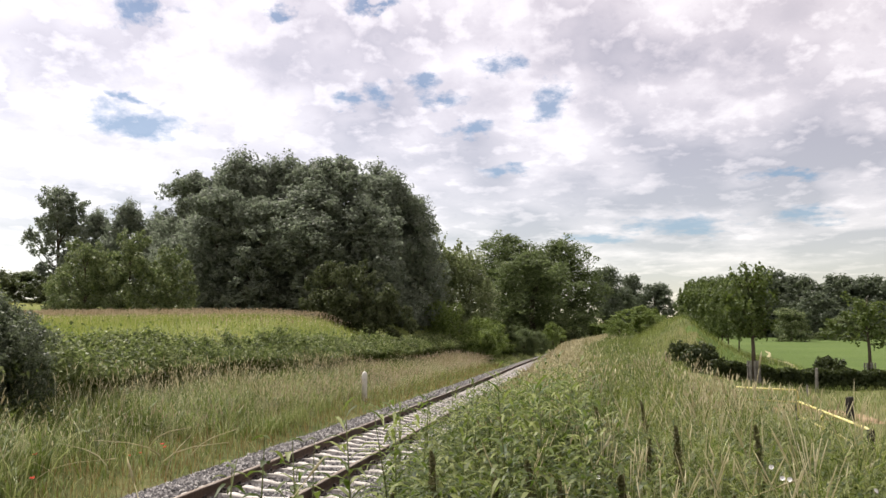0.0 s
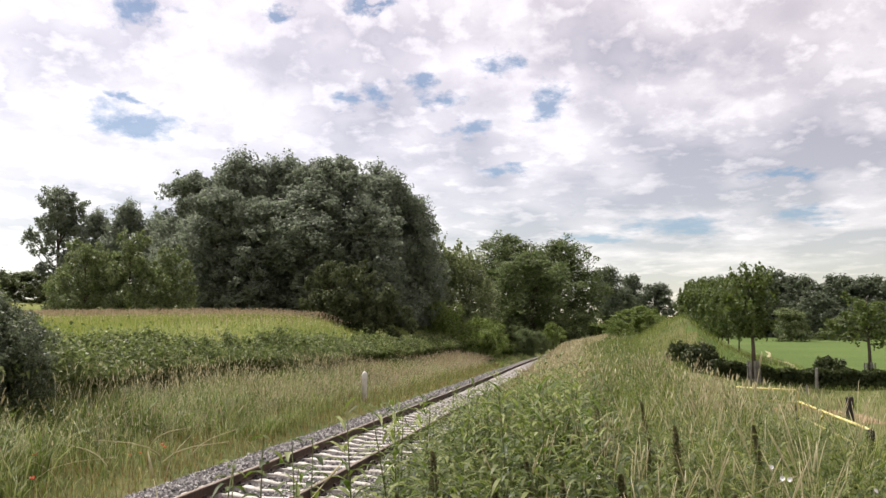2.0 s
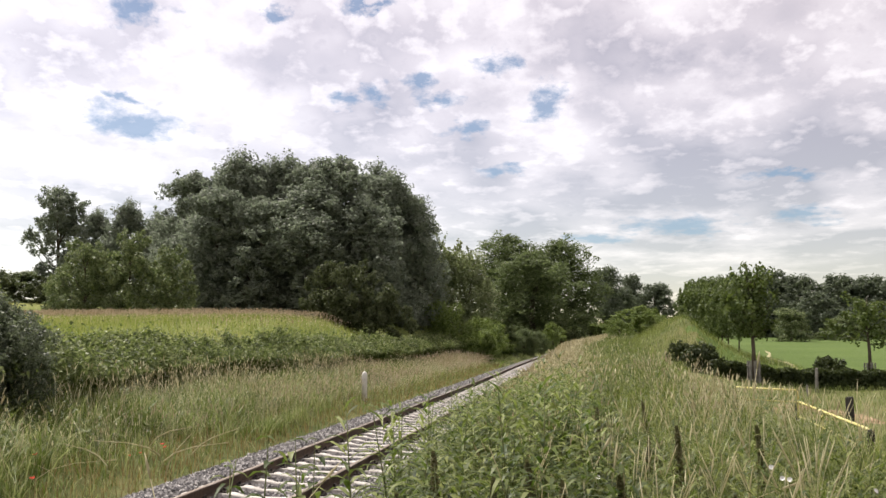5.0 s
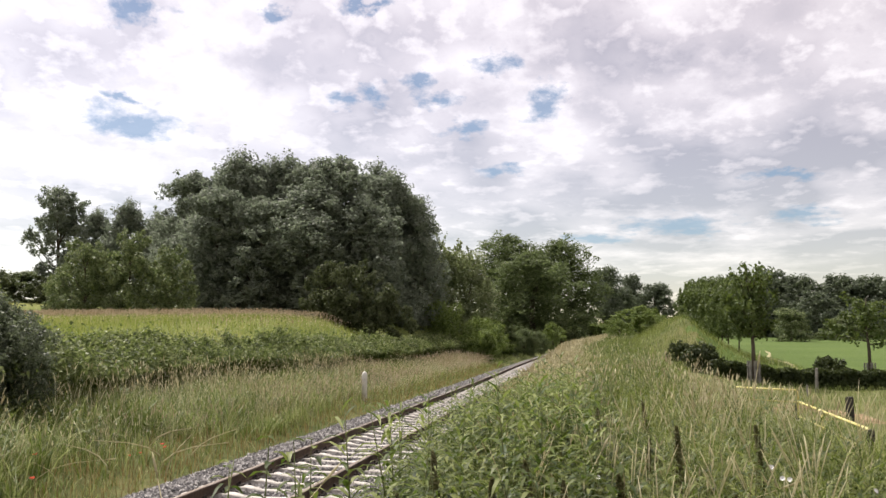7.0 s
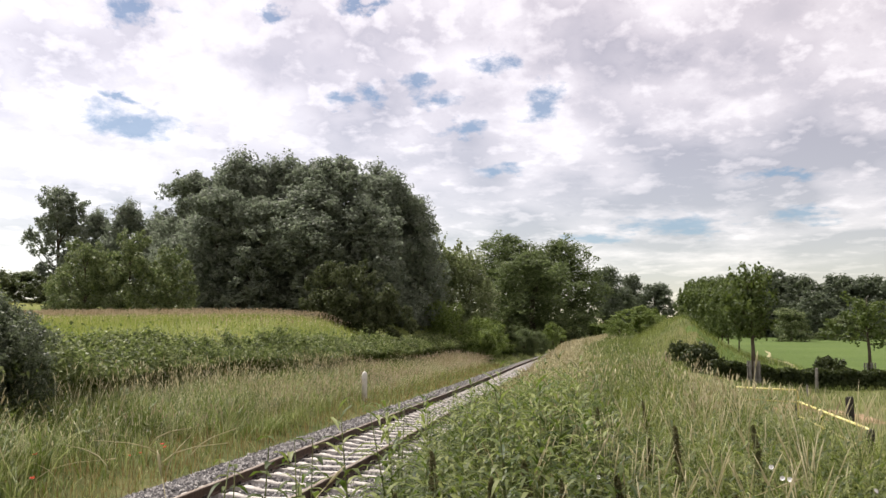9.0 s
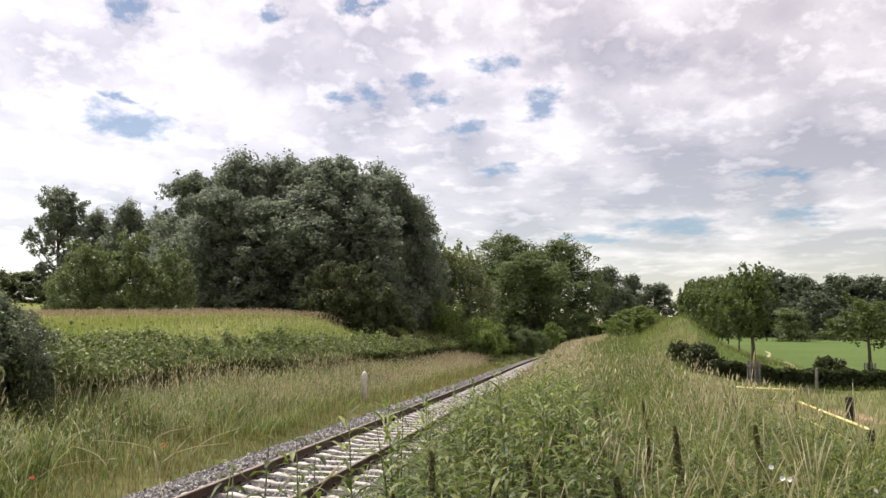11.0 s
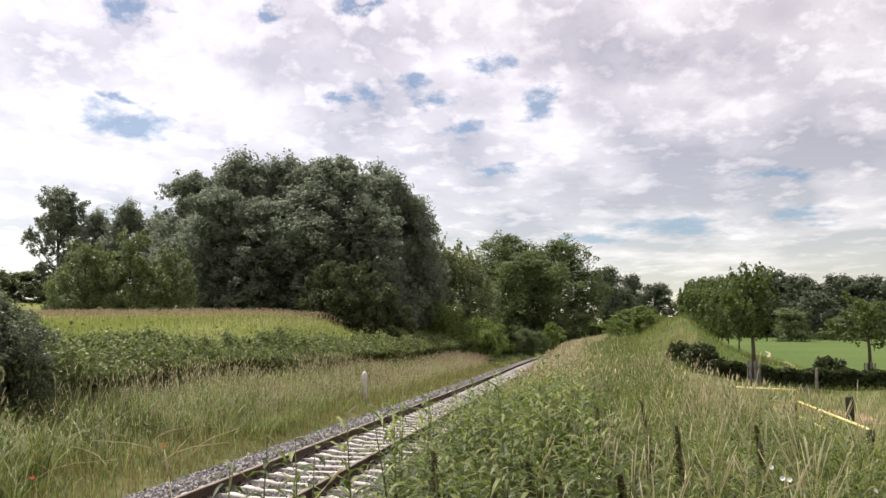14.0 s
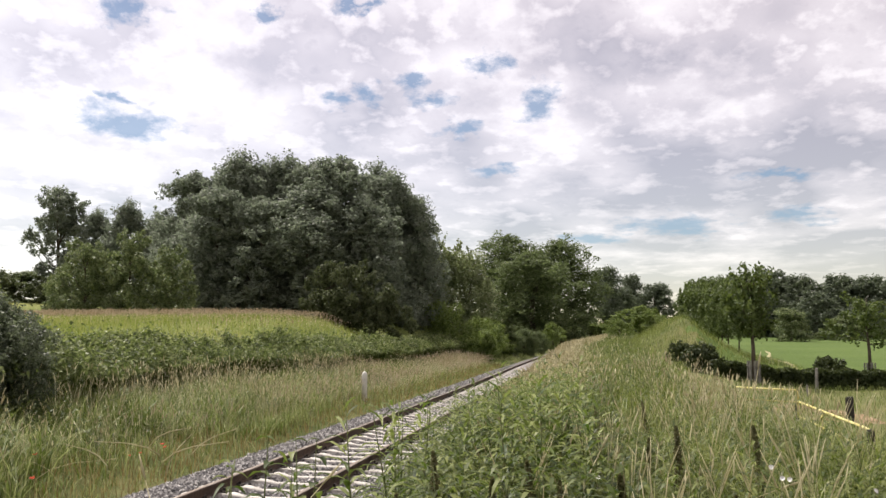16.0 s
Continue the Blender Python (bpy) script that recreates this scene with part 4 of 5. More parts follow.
def thicket(name, n, y0, y1, leaf, mat, label, cat):
    """A long heap of leaves over a bank, its skin lumpy, hollow and ragged, with a foot that comes forward here and there."""
    y = y0 + (y1 - y0) * rng.random(n) ** 1.25
    phi = rng.uniform(0.02, 2.5, n)
    foot = 1.5 + 0.5 * np.sin(y * 0.35 + 1) + 0.9 * sm((26 - y) / 14)
    foot = (foot + 1.1) * (0.34 + 0.68 * sm(phi / 0.85))
    lump = waves(y, phi * 1.6, 3)
    rho = 0.80 + 0.34 * lump + 0.19 * waves(y * 3, phi * 4, 4) - 0.4 * rng.random(n) ** 2.0 + 0.06 * np.abs(rng.normal(0, 1, n)) ** 2
    u = -14.0 + np.where(np.cos(phi) > 0, foot, 1.2) * np.cos(phi) * rho
    x = u + line_x(y) + 4.58
    z = land(x, y) * 0.5 + 0.5 * land(-13.6 + line_x(y) + 4.58, y) + np.sin(phi) * rho * (1.12 + 0.1 * np.sin(y * 0.9))
    z = np.maximum(z, land(x, y) + 0.03)
    out_ = np.stack([np.cos(phi), 0.3 * rng.normal(0, 1, n), np.sin(phi) + 0.3], 1)
    p = np.stack([x, y, z], 1)
    ob = tagged(part(name, leaf_mesh(name, p, leaf * (1 + 0.010 * y), unit(out_), mat, 1.4, 0.6)), label, cat, kind="stuff")
    # long arching canes that stick out
    m = 700
    y = y0 + (y1 - y0) * rng.random(m) ** 1.3
    u = rng.uniform(-13.9, -12.0, m)
    x = u + line_x(y) + 4.58
    base = np.stack([x, y, land(x, y) + rng.uniform(0.2, 1.0, m)], 1)
    v, f = blade_arrays(base, rng.uniform(0.6, 1.1, m), np.full(m, 0.016) * (1 + 0.012 * y), rng.uniform(0.5, 1.3, m), 5, 0.8)
    tagged(part("bramble_canes", mesh_np("bramble_canes", v, f, M_VERGE)), "arching bramble canes and grass stems", cat, kind="stuff")
    return ob


thicket("bramble_thicket", 140000, 9.0, 84.0, 0.072, M_BRAMBLE, "sprawling bramble thicket on the bank", "bramble")


def make_bush(name, x, y, h, w, n, leaf, mat, seed, label, low=0.0, lobes=40, group=""):
    b = make_tree(name, h, w, low, n, leaf, mat, seed, lobes, 0.6, 0.03, label, "bush")
    b.matrix_basis = pose(x, y, float(land(x, y)) - 0.05)
    return tagged(b, group=group)


make_bush("bush", -12.3, 15.4, 2.4, 1.3, 34000, 0.045, M_SHADE_LEAF, 101, "dense dark bush beside the brambles", 0.0, 60)
make_bush("bush", -13.6, 16.3, 2.1, 1.5, 26000, 0.05, M_BRAMBLE, 102, "dense dark bush beside the brambles", 0.0, 60)
for _x, _y, _h, _w, _s in ((-19.6, 61.5, 4.7, 2.3, 116), (-17.0, 60.5, 5.3, 2.5, 117), (-14.9, 60.0, 4.0, 2.0, 118), (-18.4, 59.0, 2.6, 1.8, 119)):
    make_bush("bush", _x, _y, _h, _w, 9000, 0.13, M_OLIVE_LEAF, _s, "dark olive shrub in front of the wood", 0.0, 22, "shrubs in front of the wood")
for _x, _y, _h, _w, _s in ((-9.6, 86, 3.6, 1.9, 112), (-10.6, 82, 3.8, 2.8, 113), (-14.6, 84, 4.0, 3.0, 114), (-9.2, 76, 2.6, 1.5, 115)):
    make_bush("bush", _x, _y, _h, _w, 9000, 0.12, M_BRIGHT_LEAF, _s, "bright leafy shrub beside the track", 0.0, 40, "shrubs beside the track")
for _x, _y, _h, _w, _s in ((-61.0, 76.5, 3.0, 2.8, 121), (-57.0, 79.0, 2.6, 2.6, 122), (-65.5, 78.0, 3.2, 3.2, 123)):
    make_bush("bush", _x, _y, _h, _w, 5000, 0.18, M_OLIVE_LEAF, _s, "low dark bush far behind the meadow", 0.0, 36, "far bushes behind the meadow")
make_bush("bush", 4.4, 37.0, 1.1, 0.8, 4000, 0.09, M_HEDGE, 103, "small dark rounded bush on the slope")
make_bush("bush", 4.6, 32.6, 1.1, 0.8, 4000, 0.08, M_HEDGE, 104, "small dark rounded bush on the slope")
make_bush("bush", 8.8, 31.6, 1.15, 0.65, 4000, 0.07, M_HEDGE, 106, "taller shaggy bush growing out of the hedge")


def make_hedge():
    r = rng
    n = 26000
    t = r.random(n)
    x = 4.9 + 8.6 * t
    y = 32.0 - 2.8 * t + r.uniform(-0.45, 0.45, n)
    top = 0.66 + 0.06 * np.sin(x * 2.3) + 0.05 * np.sin(x * 7)
    z = land(x, y) + top * r.random(n) ** 0.7
    ob = part("hedge", leaf_mesh("hedge", np.stack([x, y, z], 1), np.full(n, 0.085), unit(r.normal(0, 1, (n, 3)) + np.array([0, -0.3, 0.5])), M_HEDGE, 1.4, 0.7))
    tagged(ob, "low dark clipped hedge along the field", "hedge", kind="stuff")


make_hedge()


# ---------- fixtures on the low ground ----------
def make_barrier(name, ends, posts, rails, label, drop):
    root = tagged(new(name), label, "railing")
    a, b = Vector(ends[0]), Vector(ends[1])
    z0 = a.z
    bm = bmesh.new()
    way = (b - a).normalized()
    tube(bm, [a + Vector((0, 0, -drop)), a + Vector((0, 0, -0.06)), a + way * 0.05, b - way * 0.05, b + Vector((0, 0, -0.06)), b + Vector((0, 0, -drop))], [0.019] * 6, 10)
    part("top_rail", from_bm("top_rail", bm, M_YELLOW, True), root)
    for dz in rails:
        bm = bmesh.new()
        tube(bm, [a + Vector((0, 0, -dz)), b + Vector((0, 0, -dz))], [0.014, 0.014], 8)
        part("lower_rail", from_bm("lower_rail", bm, M_YELLOW, True), root)
    for t in posts:
        p = a.lerp(b, t)
        g = float(land(p.x, p.y))
        bm = bmesh.new()
        tube(bm, [(p.x, p.y, g - 0.2), (p.x, p.y, z0 - 0.03)], [0.02, 0.02], 8)
        part("post", from_bm("post", bm, M_YELLOW, True), root)
    return root


make_barrier("yellow_railing", ((3.71, 21.13, 1.11), (4.94, 20.12, 1.11)), (), (0.28,), "yellow painted tube railing, far side", 0.75)
make_barrier("yellow_railing", ((3.97, 16.2, 1.12), (3.61, 11.27, 1.12)), (0.42,), (0.27,), "yellow painted tube railing in tall grass", 0.3)


def make_post(name, x, y, h, w, mat, label, taper=0.9, cap=0.012, tilt=0.0):
    root = tagged(new(name), label, "post")
    bm = bmesh.new()
    block(bm, w, w, h + 0.3, (0, 0, (h - 0.3) / 2), min(w * 0.18, cap))
    for v in bm.verts:
        if v.co.z > h * 0.8:
            v.co.x *= taper
            v.co.y *= taper
            v.co.z += 0.03 * v.co.x / w * h
    part("shaft", from_bm("shaft", bm, mat), root)
    root.matrix_basis = pose(x, y, float(land(x, y)), 0, tilt, random.uniform(0, 40))
    return root


make_post("fence_post", 5.15, 17.12, 0.5, 0.125, M_POST, "black tarred wooden fence post in the pasture")
make_post("railing_post", 3.6, 11.2, 0.5, 0.085, M_POST, "dark square post under the railing end")
make_post("railing_post", 3.97, 16.28, 0.4, 0.06, M_POST, "dark square post under the railing end")
make_post("fence_post", 8.05, 30.2, 0.74, 0.09, M_GREYWOOD, "grey wooden fence post before the hedge", tilt=2)
make_post("fence_post", 6.4, 25.0, 0.35, 0.05, M_GREYWOOD, "thin short stake in the pasture")


def make_marker(x, y):
    root = tagged(new("marker_post"), "whitish stone distance post on the verge", "marker post")
    bm = bmesh.new()
    tube(bm, [(0, 0, -0.3), (0, 0, 1.0), (0, 0, 1.08), (0, 0, 1.13), (0, 0, 1.155)], [0.115, 0.11, 0.1, 0.065, 0.02], 14)
    part("shaft", from_bm("shaft", bm, M_MARKER, True), root)
    root.matrix_basis = pose(x, y, float(land(x, y)))


make_marker(-8.5, 31.2)


def make_field_path():
    """A narrow trodden strip over the field."""
    t = np.linspace(0, 1, 40)
    x, y = 9.0 + 7.5 * t + 0.25 * np.sin(t * 9), 36.0 + 42.9 * t
    w = 0.12 + 0.04 * np.sin(t * 31)
    v = np.concatenate([np.stack([x + sgn * w, y, land(x + sgn * w, y) + 0.02], 1) for sgn in (-1, 0, 1)])
    i = np.arange(39)[:, None]
    f = np.concatenate([i + np.array([[0, 40, 41, 1]]), i + np.array([[40, 80, 81, 41]])])
    tagged(part("field_path", mesh_np("field_path", v, f, M_PATH, smooth=True)), "pale trodden strip across the mown field", "path", kind="structure")


make_field_path()


# ---------- herbs that stand singly and sway ----------
def lance_leaves(bm, z0, z1, count, length, width, r, taper=0.65, lift=0.0):
    """Long pointed leaves round a stem, arched outward."""
    for k in range(count):
        t = k / max(1, count - 1)
        z = z0 + (z1 - z0) * t
        a = k * 2.4 + r.uniform(-0.4, 0.4)
        L = length * (1.05 - taper * t) * r.uniform(0.75, 1.2)
        W = width * (1.0 - 0.5 * t) * r.uniform(0.8, 1.2)
        d, s = Vector((math.cos(a), math.sin(a), 0)), Vector((-math.sin(a), math.cos(a), 0))
        rise = r.uniform(0.25, 0.8) + lift
        prev = None
        for j, (q, w) in enumerate(((0.0, 0.25), (0.3, 0.95), (0.62, 0.85), (1.0, 0.02))):
            c = Vector((0, 0, z)) + d * (L * q) + Vector((0, 0, L * (rise * q - 0.75 * q * q)))
            row = [bm.verts.new(c - s * W * w * 0.5 + Vector((0, 0, W * w * 0.15))), bm.verts.new(c), bm.verts.new(c + s * W * w * 0.5 + Vector((0, 0, W * w * 0.15)))]
            if prev:
                bm.faces.new((prev[0], prev[1], row[1], row[0]))
                bm.faces.new((prev[1], prev[2], row[2], row[1]))
            prev = row


def make_weed(h, seed, leaves=24, length=0.27, width=0.036, taper=0.65, lift=0.0, mat=M_WEED):
    r = random.Random(seed)
    root = new("weed")
    bm = bmesh.new()
    tube(bm, [(0, 0, -0.1), (0.01, 0, h * 0.5), (r.uniform(-0.05, 0.05), r.uniform(-0.05, 0.05), h)], [0.007, 0.005, 0.002], 6)
    part("stem", from_bm("stem", bm, M_STEM, True), root)
    bm = bmesh.new()
    lance_leaves(bm, h * 0.12, h * 0.99, leaves, length, width, r, taper, lift)
    part("foliage", from_bm("foliage", bm, mat, True), root)
    return tagged(root, "leafy green weed with long pointed leaves", "weed", "weeds on the bank")


def make_dock(h, seed):
    r = random.Random(seed)
    g = np.random.default_rng(seed)
    root = new("dock_plant")
    bm = bmesh.new()
    tube(bm, [(0, 0, -0.1), (0, 0.01, h * 0.6), (0.02, 0, h)], [0.008, 0.006, 0.003], 6)
    part("stem", from_bm("stem", bm, M_SEED, True), root)
    n = 420
    t = g.random(n) ** 0.8
    a = g.uniform(0, 6.283, n)
    rad = 0.044 * (1 - t) ** 0.6 * g.uniform(0.3, 1.2, n) * (0.85 + 0.25 * np.sin(t * 23 + seed)) + 0.004
    p = np.stack([rad * np.cos(a), rad * np.sin(a), h * (0.5 + 0.52 * t)], 1)
    part("seed_spike", leaf_mesh("seed_spike", p, np.full(n, 0.018), unit(p * np.array([1, 1, 0]) + 1e-6), M_SEED, 1.3, 0.6), root, "dark brown seed spike")
    bm = bmesh.new()
    lance_leaves(bm, 0.05, h * 0.45, 8, 0.28, 0.06, r)
    part("foliage", from_bm("foliage", bm, M_WEED, True), root)
    return tagged(root, "dock plant with dark brown seed spike", "weed", "dock plants on the bank")


def make_tuft(h, seed, mat, n=38, label="tuft of tall arching grass", spread=0.16, lean=(0.2, 1.0), head=True):
    g = np.random.default_rng(seed)
    root = new("grass_tuft")
    pos = np.concatenate([g.normal(0, spread * 0.5, (n, 2)), np.full((n, 1), -0.05)], 1)
    v, f = blade_arrays(pos, g.uniform(0.55, 1.0, n) * h, np.full(n, 0.016), g.uniform(*lean, n), 5, 0.5)
    part("leaf_sheaf", mesh_np("leaf_sheaf", v, f, mat), root)
    if head:
        r = random.Random(seed)
        for _ in range(4):
            bm = bmesh.new()
            a, L = r.uniform(0, 6.28), h * r.uniform(0.95, 1.2)
            d = Vector((math.cos(a), math.sin(a), 0))
            p = [d * (0.25 * L * t * t) + Vector((0, 0, L * t)) for t in (0, 0.4, 0.75, 0.8, 0.9, 1.0)]
            tube(bm, p, [0.0018, 0.0016, 0.0014, 0.0036, 0.0042, 0.001], 5)
            part("seed_head", from_bm("seed_head", bm, M_STRAW, True), root, "pale straw-coloured seed head")
    return tagged(root, label, "grass", "grass tufts on the bank")


def make_stalk(h, seed, arch, label, thick=1.0):
    r = random.Random(seed)
    root = new("dry_stalk")
    bm = bmesh.new()
    p = [Vector((arch * h * t * t, 0, h * (t - 0.35 * abs(arch) * t * t))) for t in (0, 0.25, 0.5, 0.75, 1.0)]
    tube(bm, p, [q * thick for q in (0.006, 0.0055, 0.005, 0.004, 0.003)], 6)
    part("stem", from_bm("stem", bm, M_STRAW, True), root)
    bm = bmesh.new()
    e, w = p[-1], (p[-1] - p[-2]).normalized()
    tube(bm, [e - w * 0.02, e + w * 0.05, e + w * 0.1, e + w * 0.16], [0.004, 0.010, 0.009, 0.002], 6)
    part("seed_head", from_bm("seed_head", bm, M_STRAW, True), root)
    return tagged(root, label, "grass", "dry stalks")


def stand(ob, x, y, turn, amount, dz=0.0, lean=(0, 0), size=1.0):
    ob.matrix_basis = pose(x, y, float(land(x, y)) + dz, lean[0], lean[1], turn) @ Matrix.Scale(size, 4)
    SWAYING.append((ob, (x, y, float(land(x, y)) + dz), turn, amount, lean))
    return ob


def make_herbs():
    r = random.Random(21)
    weeds = [make_weed(h, 200 + k) for k, h in enumerate((1.0, 0.9, 0.8, 0.95))]
    broad = [make_weed(1.0, 210 + k, 20, 0.2, 0.075) for k in range(2)]
    herbs = [make_weed(h, 214 + k, 34, 0.24, 0.044, 0.42, 0.4, M_HERB) for k, h in enumerate((1.0, 0.94, 0.88))]
    docks = [make_dock(h, 220 + k) for k, h in enumerate((0.95, 0.8))]
    tufts = [make_tuft(0.85, 240 + k, M_GRASS, 46) for k in range(3)]
    pale = [make_tuft(0.95, 250 + k, M_STRAW, 8, "tuft of dry pale grass with seed heads", 0.14, (0.1, 0.5)) for k in range(2)]
    verge = [make_tuft(0.85, 260 + k, M_VERGE, 42, "tuft of yellowish verge grass with seed heads", 0.3, (0.2, 1.0)) for k in range(2)]
    for x, y, size in [(-22.2, 36.8, 1.6), (-17.5, 33.0, 1.1), (-19.5, 26.0, 1.0), (-16.4, 24.0, 1.2), (-16.2, 43.0, 1.1), (-15.4, 30.0, 0.9), (-25.0, 33.0, 1.0)]:
        ob = copy_thing(weeds[int(size * 10) % 4], EYE)
        ob.matrix_basis = pose(x, y, float(land(x, y)), 0, 0, r.uniform(0, 360)) @ Matrix.Scale(size, 4)
        tagged(ob, "tall leafy weed standing out of the meadow grass", "weed", "weeds in the meadow")
    for k in range(60):  # leafy weeds, thick beside the track
        y = 4.8 + 11 * r.random() ** 1.2
        x = r.uniform(-2.3, -0.2) if k % 3 else r.uniform(-0.5, 2.5)
        stand(copy_thing(weeds[k % 4], EYE), x, y, r.uniform(0, 360), r.uniform(1.0, 2.4))
    for x, y, k in [(-0.92, 5.4, 0.84), (-0.58, 5.2, 0.9), (-0.3, 5.6, 0.95), (0.3, 5.2, 0.85), (0.2, 9.5, 0.95), (-1.25, 5.0, 0.9), (0.9, 10.8, 0.8), (0.5, 7.6, 0.75), (0.82, 7.0, 0.88), (1.46, 7.0, 0.85), (0.9, 5.5, 0.72), (-0.75, 4.9, 0.8), (-0.1, 5.0, 0.75)]:
        stand(copy_thing(docks[r.randrange(2)], EYE), x, y, r.uniform(0, 360), r.uniform(0.6, 1.4), r.uniform(-0.08, 0.0), (r.uniform(-6, 6), r.uniform(-10, 6)), k * 1.2)
    # tall weeds that stand before the rails
    for x, y, k, size in [(-2.15, 4.9, 4, 1.5), (-1.95, 4.6, 5, 1.55), (-2.42, 5.0, 3, 1.75), (-2.05, 6.0, 4, 1.45), (-1.75, 6.3, 0, 1.5), (-1.6, 6.7, 1, 1.5), (-1.7, 7.4, 2, 1.6), (-1.9, 8.4, 3, 1.45), (-2.1, 9.3, 0, 1.45),
                          (-1.9, 10.4, 1, 1.5), (-2.2, 11.6, 2, 1.6), (-2.0, 12.8, 3, 1.5), (-2.2, 14.5, 0, 1.45), (-1.8, 5.2, 5, 1.4), (-2.5, 6.6, 1, 1.65)]:
        stand(copy_thing((herbs + weeds[:1] + broad)[k], EYE), x, y, r.uniform(0, 360), r.uniform(0.8, 2.0), 0.0, (r.uniform(-5, 5), r.uniform(-6, 6)), size)
    # a stand of tall willow-leaved herbs at the edge of the bank
    for k in range(54):
        y = 5.6 + 10 * r.random()
        x = r.uniform(-1.75, 0.15) - 0.02 * (y - 6)
        ob = stand(copy_thing(herbs[k % 3], EYE), x, y, r.uniform(0, 360), r.uniform(0.8, 1.8), 0.0, (r.uniform(-5, 5), r.uniform(-6, 6)), r.uniform(1.05, 1.42))
        tagged(ob, "tall leafy herb with narrow grey-green leaves", "weed", "tall herbs beside the track")
    for k in range(70):
        stand(copy_thing(verge[k % 2], EYE), r.uniform(-11.6, -8.0), 9 + 16 * r.random() ** 1.3, r.uniform(0, 360), r.uniform(0.8, 2.0))
    for x, y, h, arch, turn, amount in [(-2.35, 4.7, 1.75, 0.22, 150, 4.0), (-2.25, 4.8, 1.7, 0.4, 30, 3.0), (1.57, 8.4, 1.38, 0.1, 0, 2.2), (-8.5, 11.6, 0.9, 1.3, 10, 1.5), (-8.3, 12.0, 0.8, 1.2, 170, 1.5),
                                       (0.6, 5.8, 0.9, 0.9, 20, 2.0), (1.9, 6.2, 1.0, 0.9, 40, 2.0), (2.4, 7.0, 1.0, 0.8, -30, 2.0), (-0.1, 6.0, 1.0, 0.5, 60, 2.0)]:
        stand(make_stalk(h, int(x * 10) % 7, arch, "long dry arching grass stalk with a seed head"), x, y, turn, amount)
    for x, y, h, arch, turn in [(-7.9, 14.4, 0.95, 1.2, 10), (-8.1, 14.9, 0.9, 1.3, 200), (-7.55, 14.0, 0.85, 0.4, 20), (-8.6, 15.2, 1.0, 1.1, -20), (-8.3, 13.4, 0.9, 1.3, 160), (-7.8, 15.4, 0.9, 0.9, 40)]:
        stand(make_stalk(h, 3, arch, "thick bleached dead stem arching over the ballast", 2.6), x, y, turn, 0.8)
    for k in range(64):
        stand(copy_thing(tufts[k % 3], EYE), r.uniform(-0.6, 3.6), 3.8 + 8 * r.random(), r.uniform(0, 360), r.uniform(1.5, 3.5))
    for k in range(5):
        stand(copy_thing(pale[k % 2], EYE), r.uniform(-0.2, 3.4), 5 + 9 * r.random(), r.uniform(0, 360), r.uniform(1.5, 3.5))
    for src in weeds + broad + herbs + docks + tufts + pale + verge:
        remove_tree(src)


make_herbs()


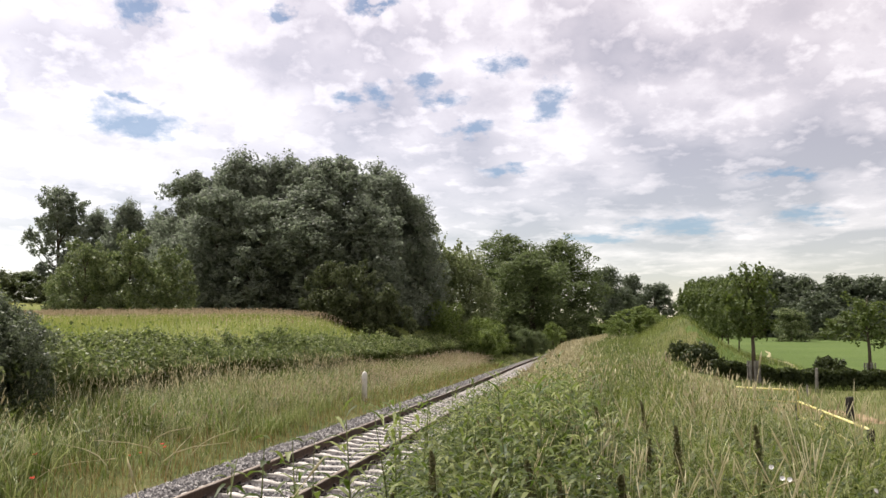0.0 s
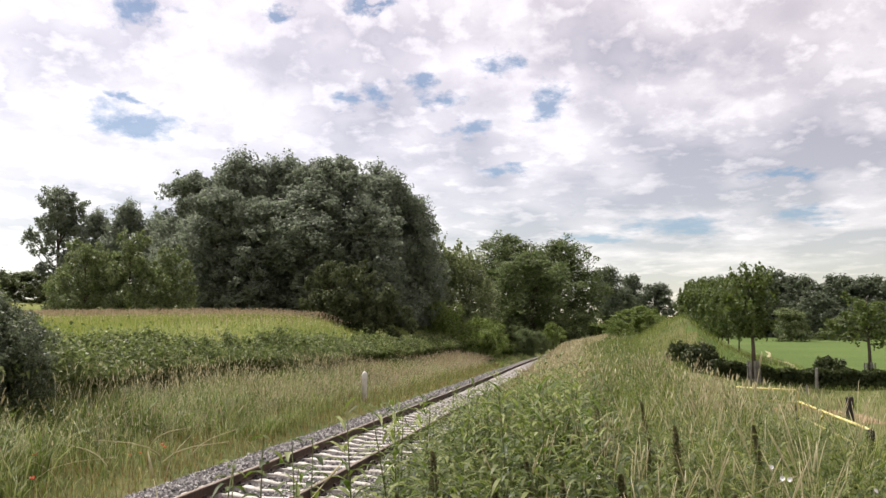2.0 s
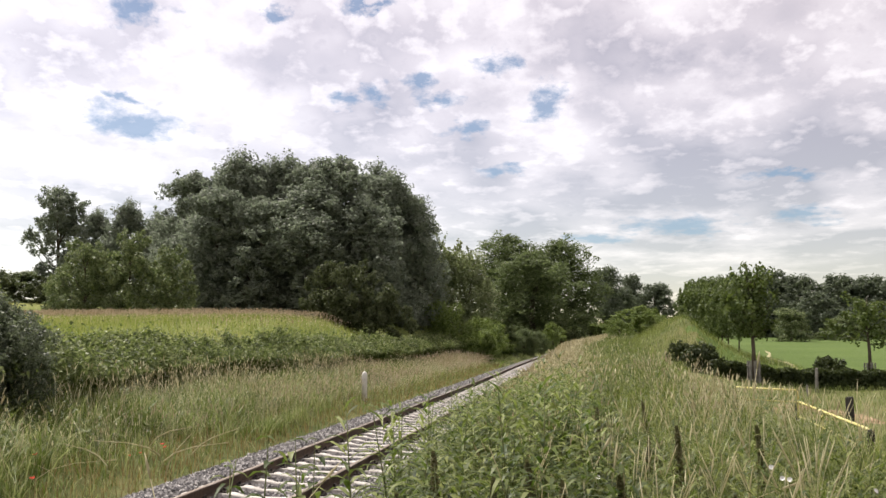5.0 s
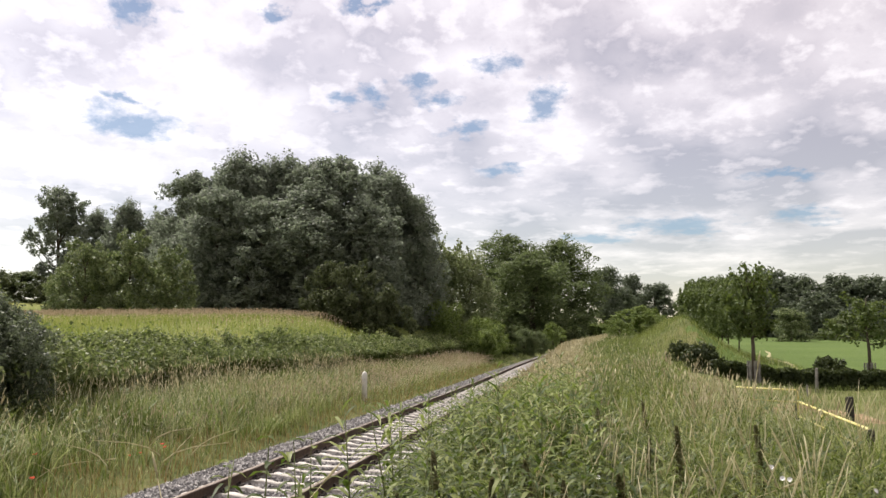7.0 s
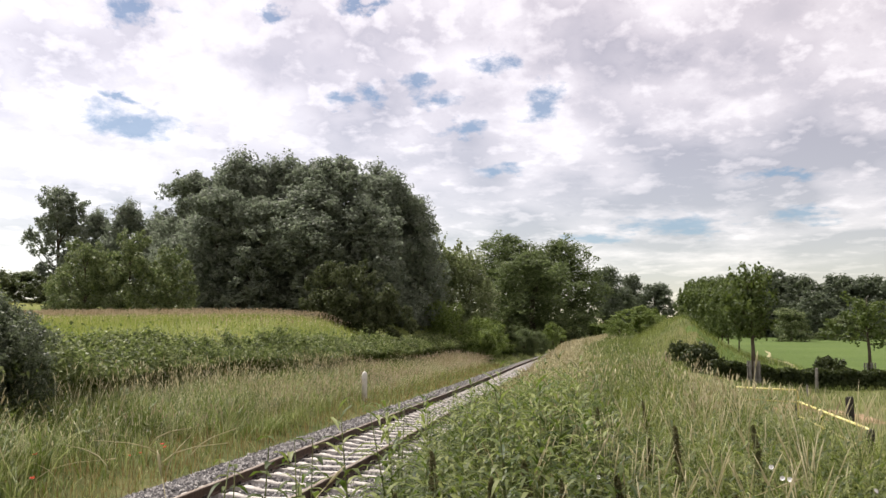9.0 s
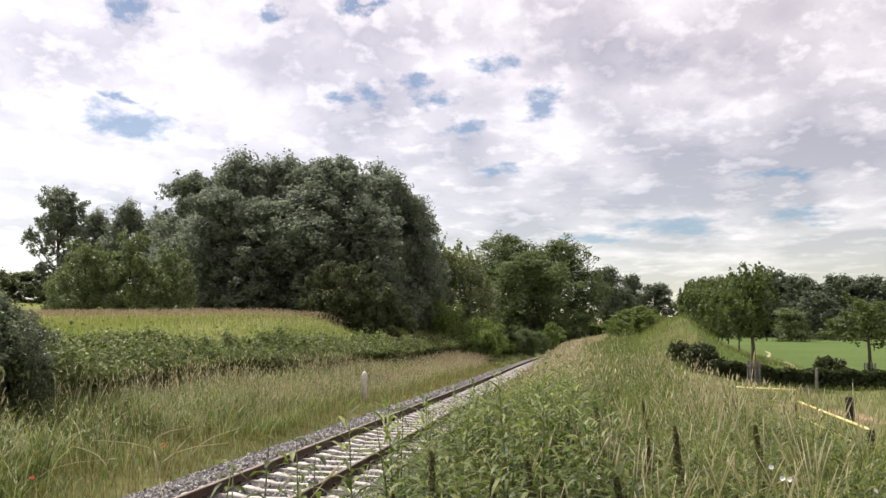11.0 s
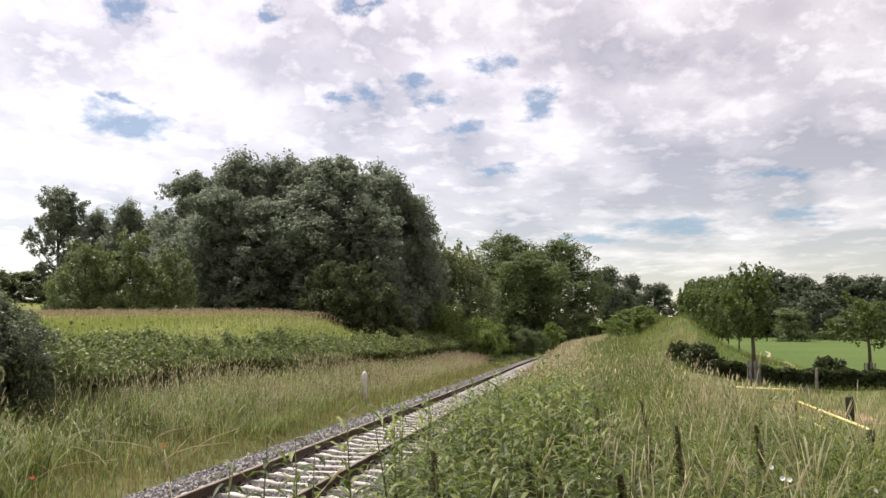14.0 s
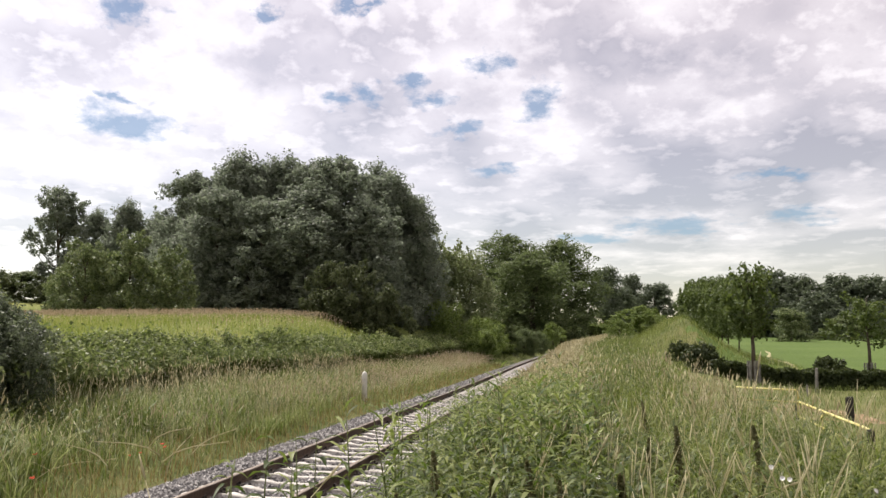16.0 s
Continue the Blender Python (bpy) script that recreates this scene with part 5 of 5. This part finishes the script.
def make_flowers():
    bm = bmesh.new()
    c = bm.verts.new((0, 0, -0.03))
    ring = [bm.verts.new((0.032 * math.cos(a) * (1 + 0.08 * (k % 2)), 0.032 * math.sin(a) * (1 + 0.08 * (k % 2)), 0.0)) for k, a in enumerate([6.2832 * j / 12 for j in range(12)])]
    for k in range(12):
        bm.faces.new((c, ring[k], ring[(k + 1) % 12]))
    bind = from_bm("bindweed_flower", bm, M_PETAL, True)
    bm = bmesh.new()
    for j in range(4):
        a = j * 1.5708
        d, s = Vector((math.cos(a), math.sin(a), 0)), Vector((-math.sin(a), math.cos(a), 0))
        v = [bm.verts.new(q) for q in (Vector((0, 0, 0)), d * 0.03 + s * 0.03 + Vector((0, 0, 0.02)), d * 0.042 + Vector((0, 0, 0.035)), d * 0.03 - s * 0.03 + Vector((0, 0, 0.02)))]
        bm.faces.new(v)
    poppy = from_bm("poppy", bm, M_POPPY, True)
    r = random.Random(4)
    for x, y, z in [(1.30, 5.8, 1.34), (1.35, 5.82, 1.33), (1.22, 5.74, 1.42), (1.91, 5.9, 1.26), (1.86, 5.8, 1.2), (0.1, 6.2, 1.25)]:
        root = tagged(new("bindweed"), "white bindweed flower climbing among the grass", "flower", "bindweed flowers")
        g = float(land(x, y))
        bm = bmesh.new()
        tube(bm, [(0.05, 0.02, -0.05), (-0.02, 0.03, (z - g) * 0.5), (0, 0.012, z - g - 0.02)], [0.003, 0.0025, 0.002], 5)
        part("stem", from_bm("stem", bm, M_STEM), root)
        part("petal_funnel", bind, root).matrix_basis = pose(0, 0, z - g, 60, r.uniform(-20, 20), r.uniform(-30, 30)) @ Matrix.Scale(0.48, 4)
        root.matrix_basis = pose(x, y, g)
    for x, y in [(-8.3, 10.6), (-8.05, 11.0), (-8.1, 14.2), (-8.0, 14.6), (-7.9, 14.8), (-8.2, 13.9), (-8.6, 11.9)]:
        root = tagged(new("poppy"), "red poppy in the verge grass", "flower", "poppies")
        bm = bmesh.new()
        tube(bm, [(0, 0, -0.05), (0.01, 0, 0.3), (0, 0, 0.5)], [0.003, 0.0025, 0.002], 5)
        part("stem", from_bm("stem", bm, M_STEM), root)
        part("petals", poppy, root).matrix_basis = pose(0, 0, 0.5) @ Matrix.Scale(1.0, 4)
        root.matrix_basis = pose(x, y, float(land(x, y)), r.uniform(-12, 12), r.uniform(-12, 12)) @ Matrix.Scale(r.uniform(0.6, 1.0), 4)


make_flowers()


# ---------- what moves ----------
def motions():
    # the clouds drift to the left of the view
    d = 23.0
    h = radians(HEAD)
    walk(clouds, [(0, pose(0, 0, 0, 0, 0, HEAD)), (16, pose(-d * math.cos(h), -d * math.sin(h), 0, 0, 0, HEAD))])
    # the herbs sway in gusts
    r = random.Random(9)
    for ob, (x, y, z), turn, amount, lean in SWAYING:
        ph, rows = r.uniform(0, 6.28), []
        w1, w2 = r.uniform(2.2, 3.6), r.uniform(0.5, 0.9)
        for k in range(33):
            t = k * 0.5
            gust = 0.55 + 0.45 * math.sin(w2 * t - 0.35 * x + 0.2 * y)
            s = amount * gust * (0.5 + math.sin(w1 * t + ph))
            c = amount * 0.5 * gust * math.sin(w1 * 0.8 * t + ph * 1.7)
            m = pose(x, y, z) @ pose(0, 0, 0, lean[0] + c, lean[1] - s, 0) @ pose(0, 0, 0, 0, 0, turn)
            rows.append((t, m))
        walk(ob, rows)


motions()
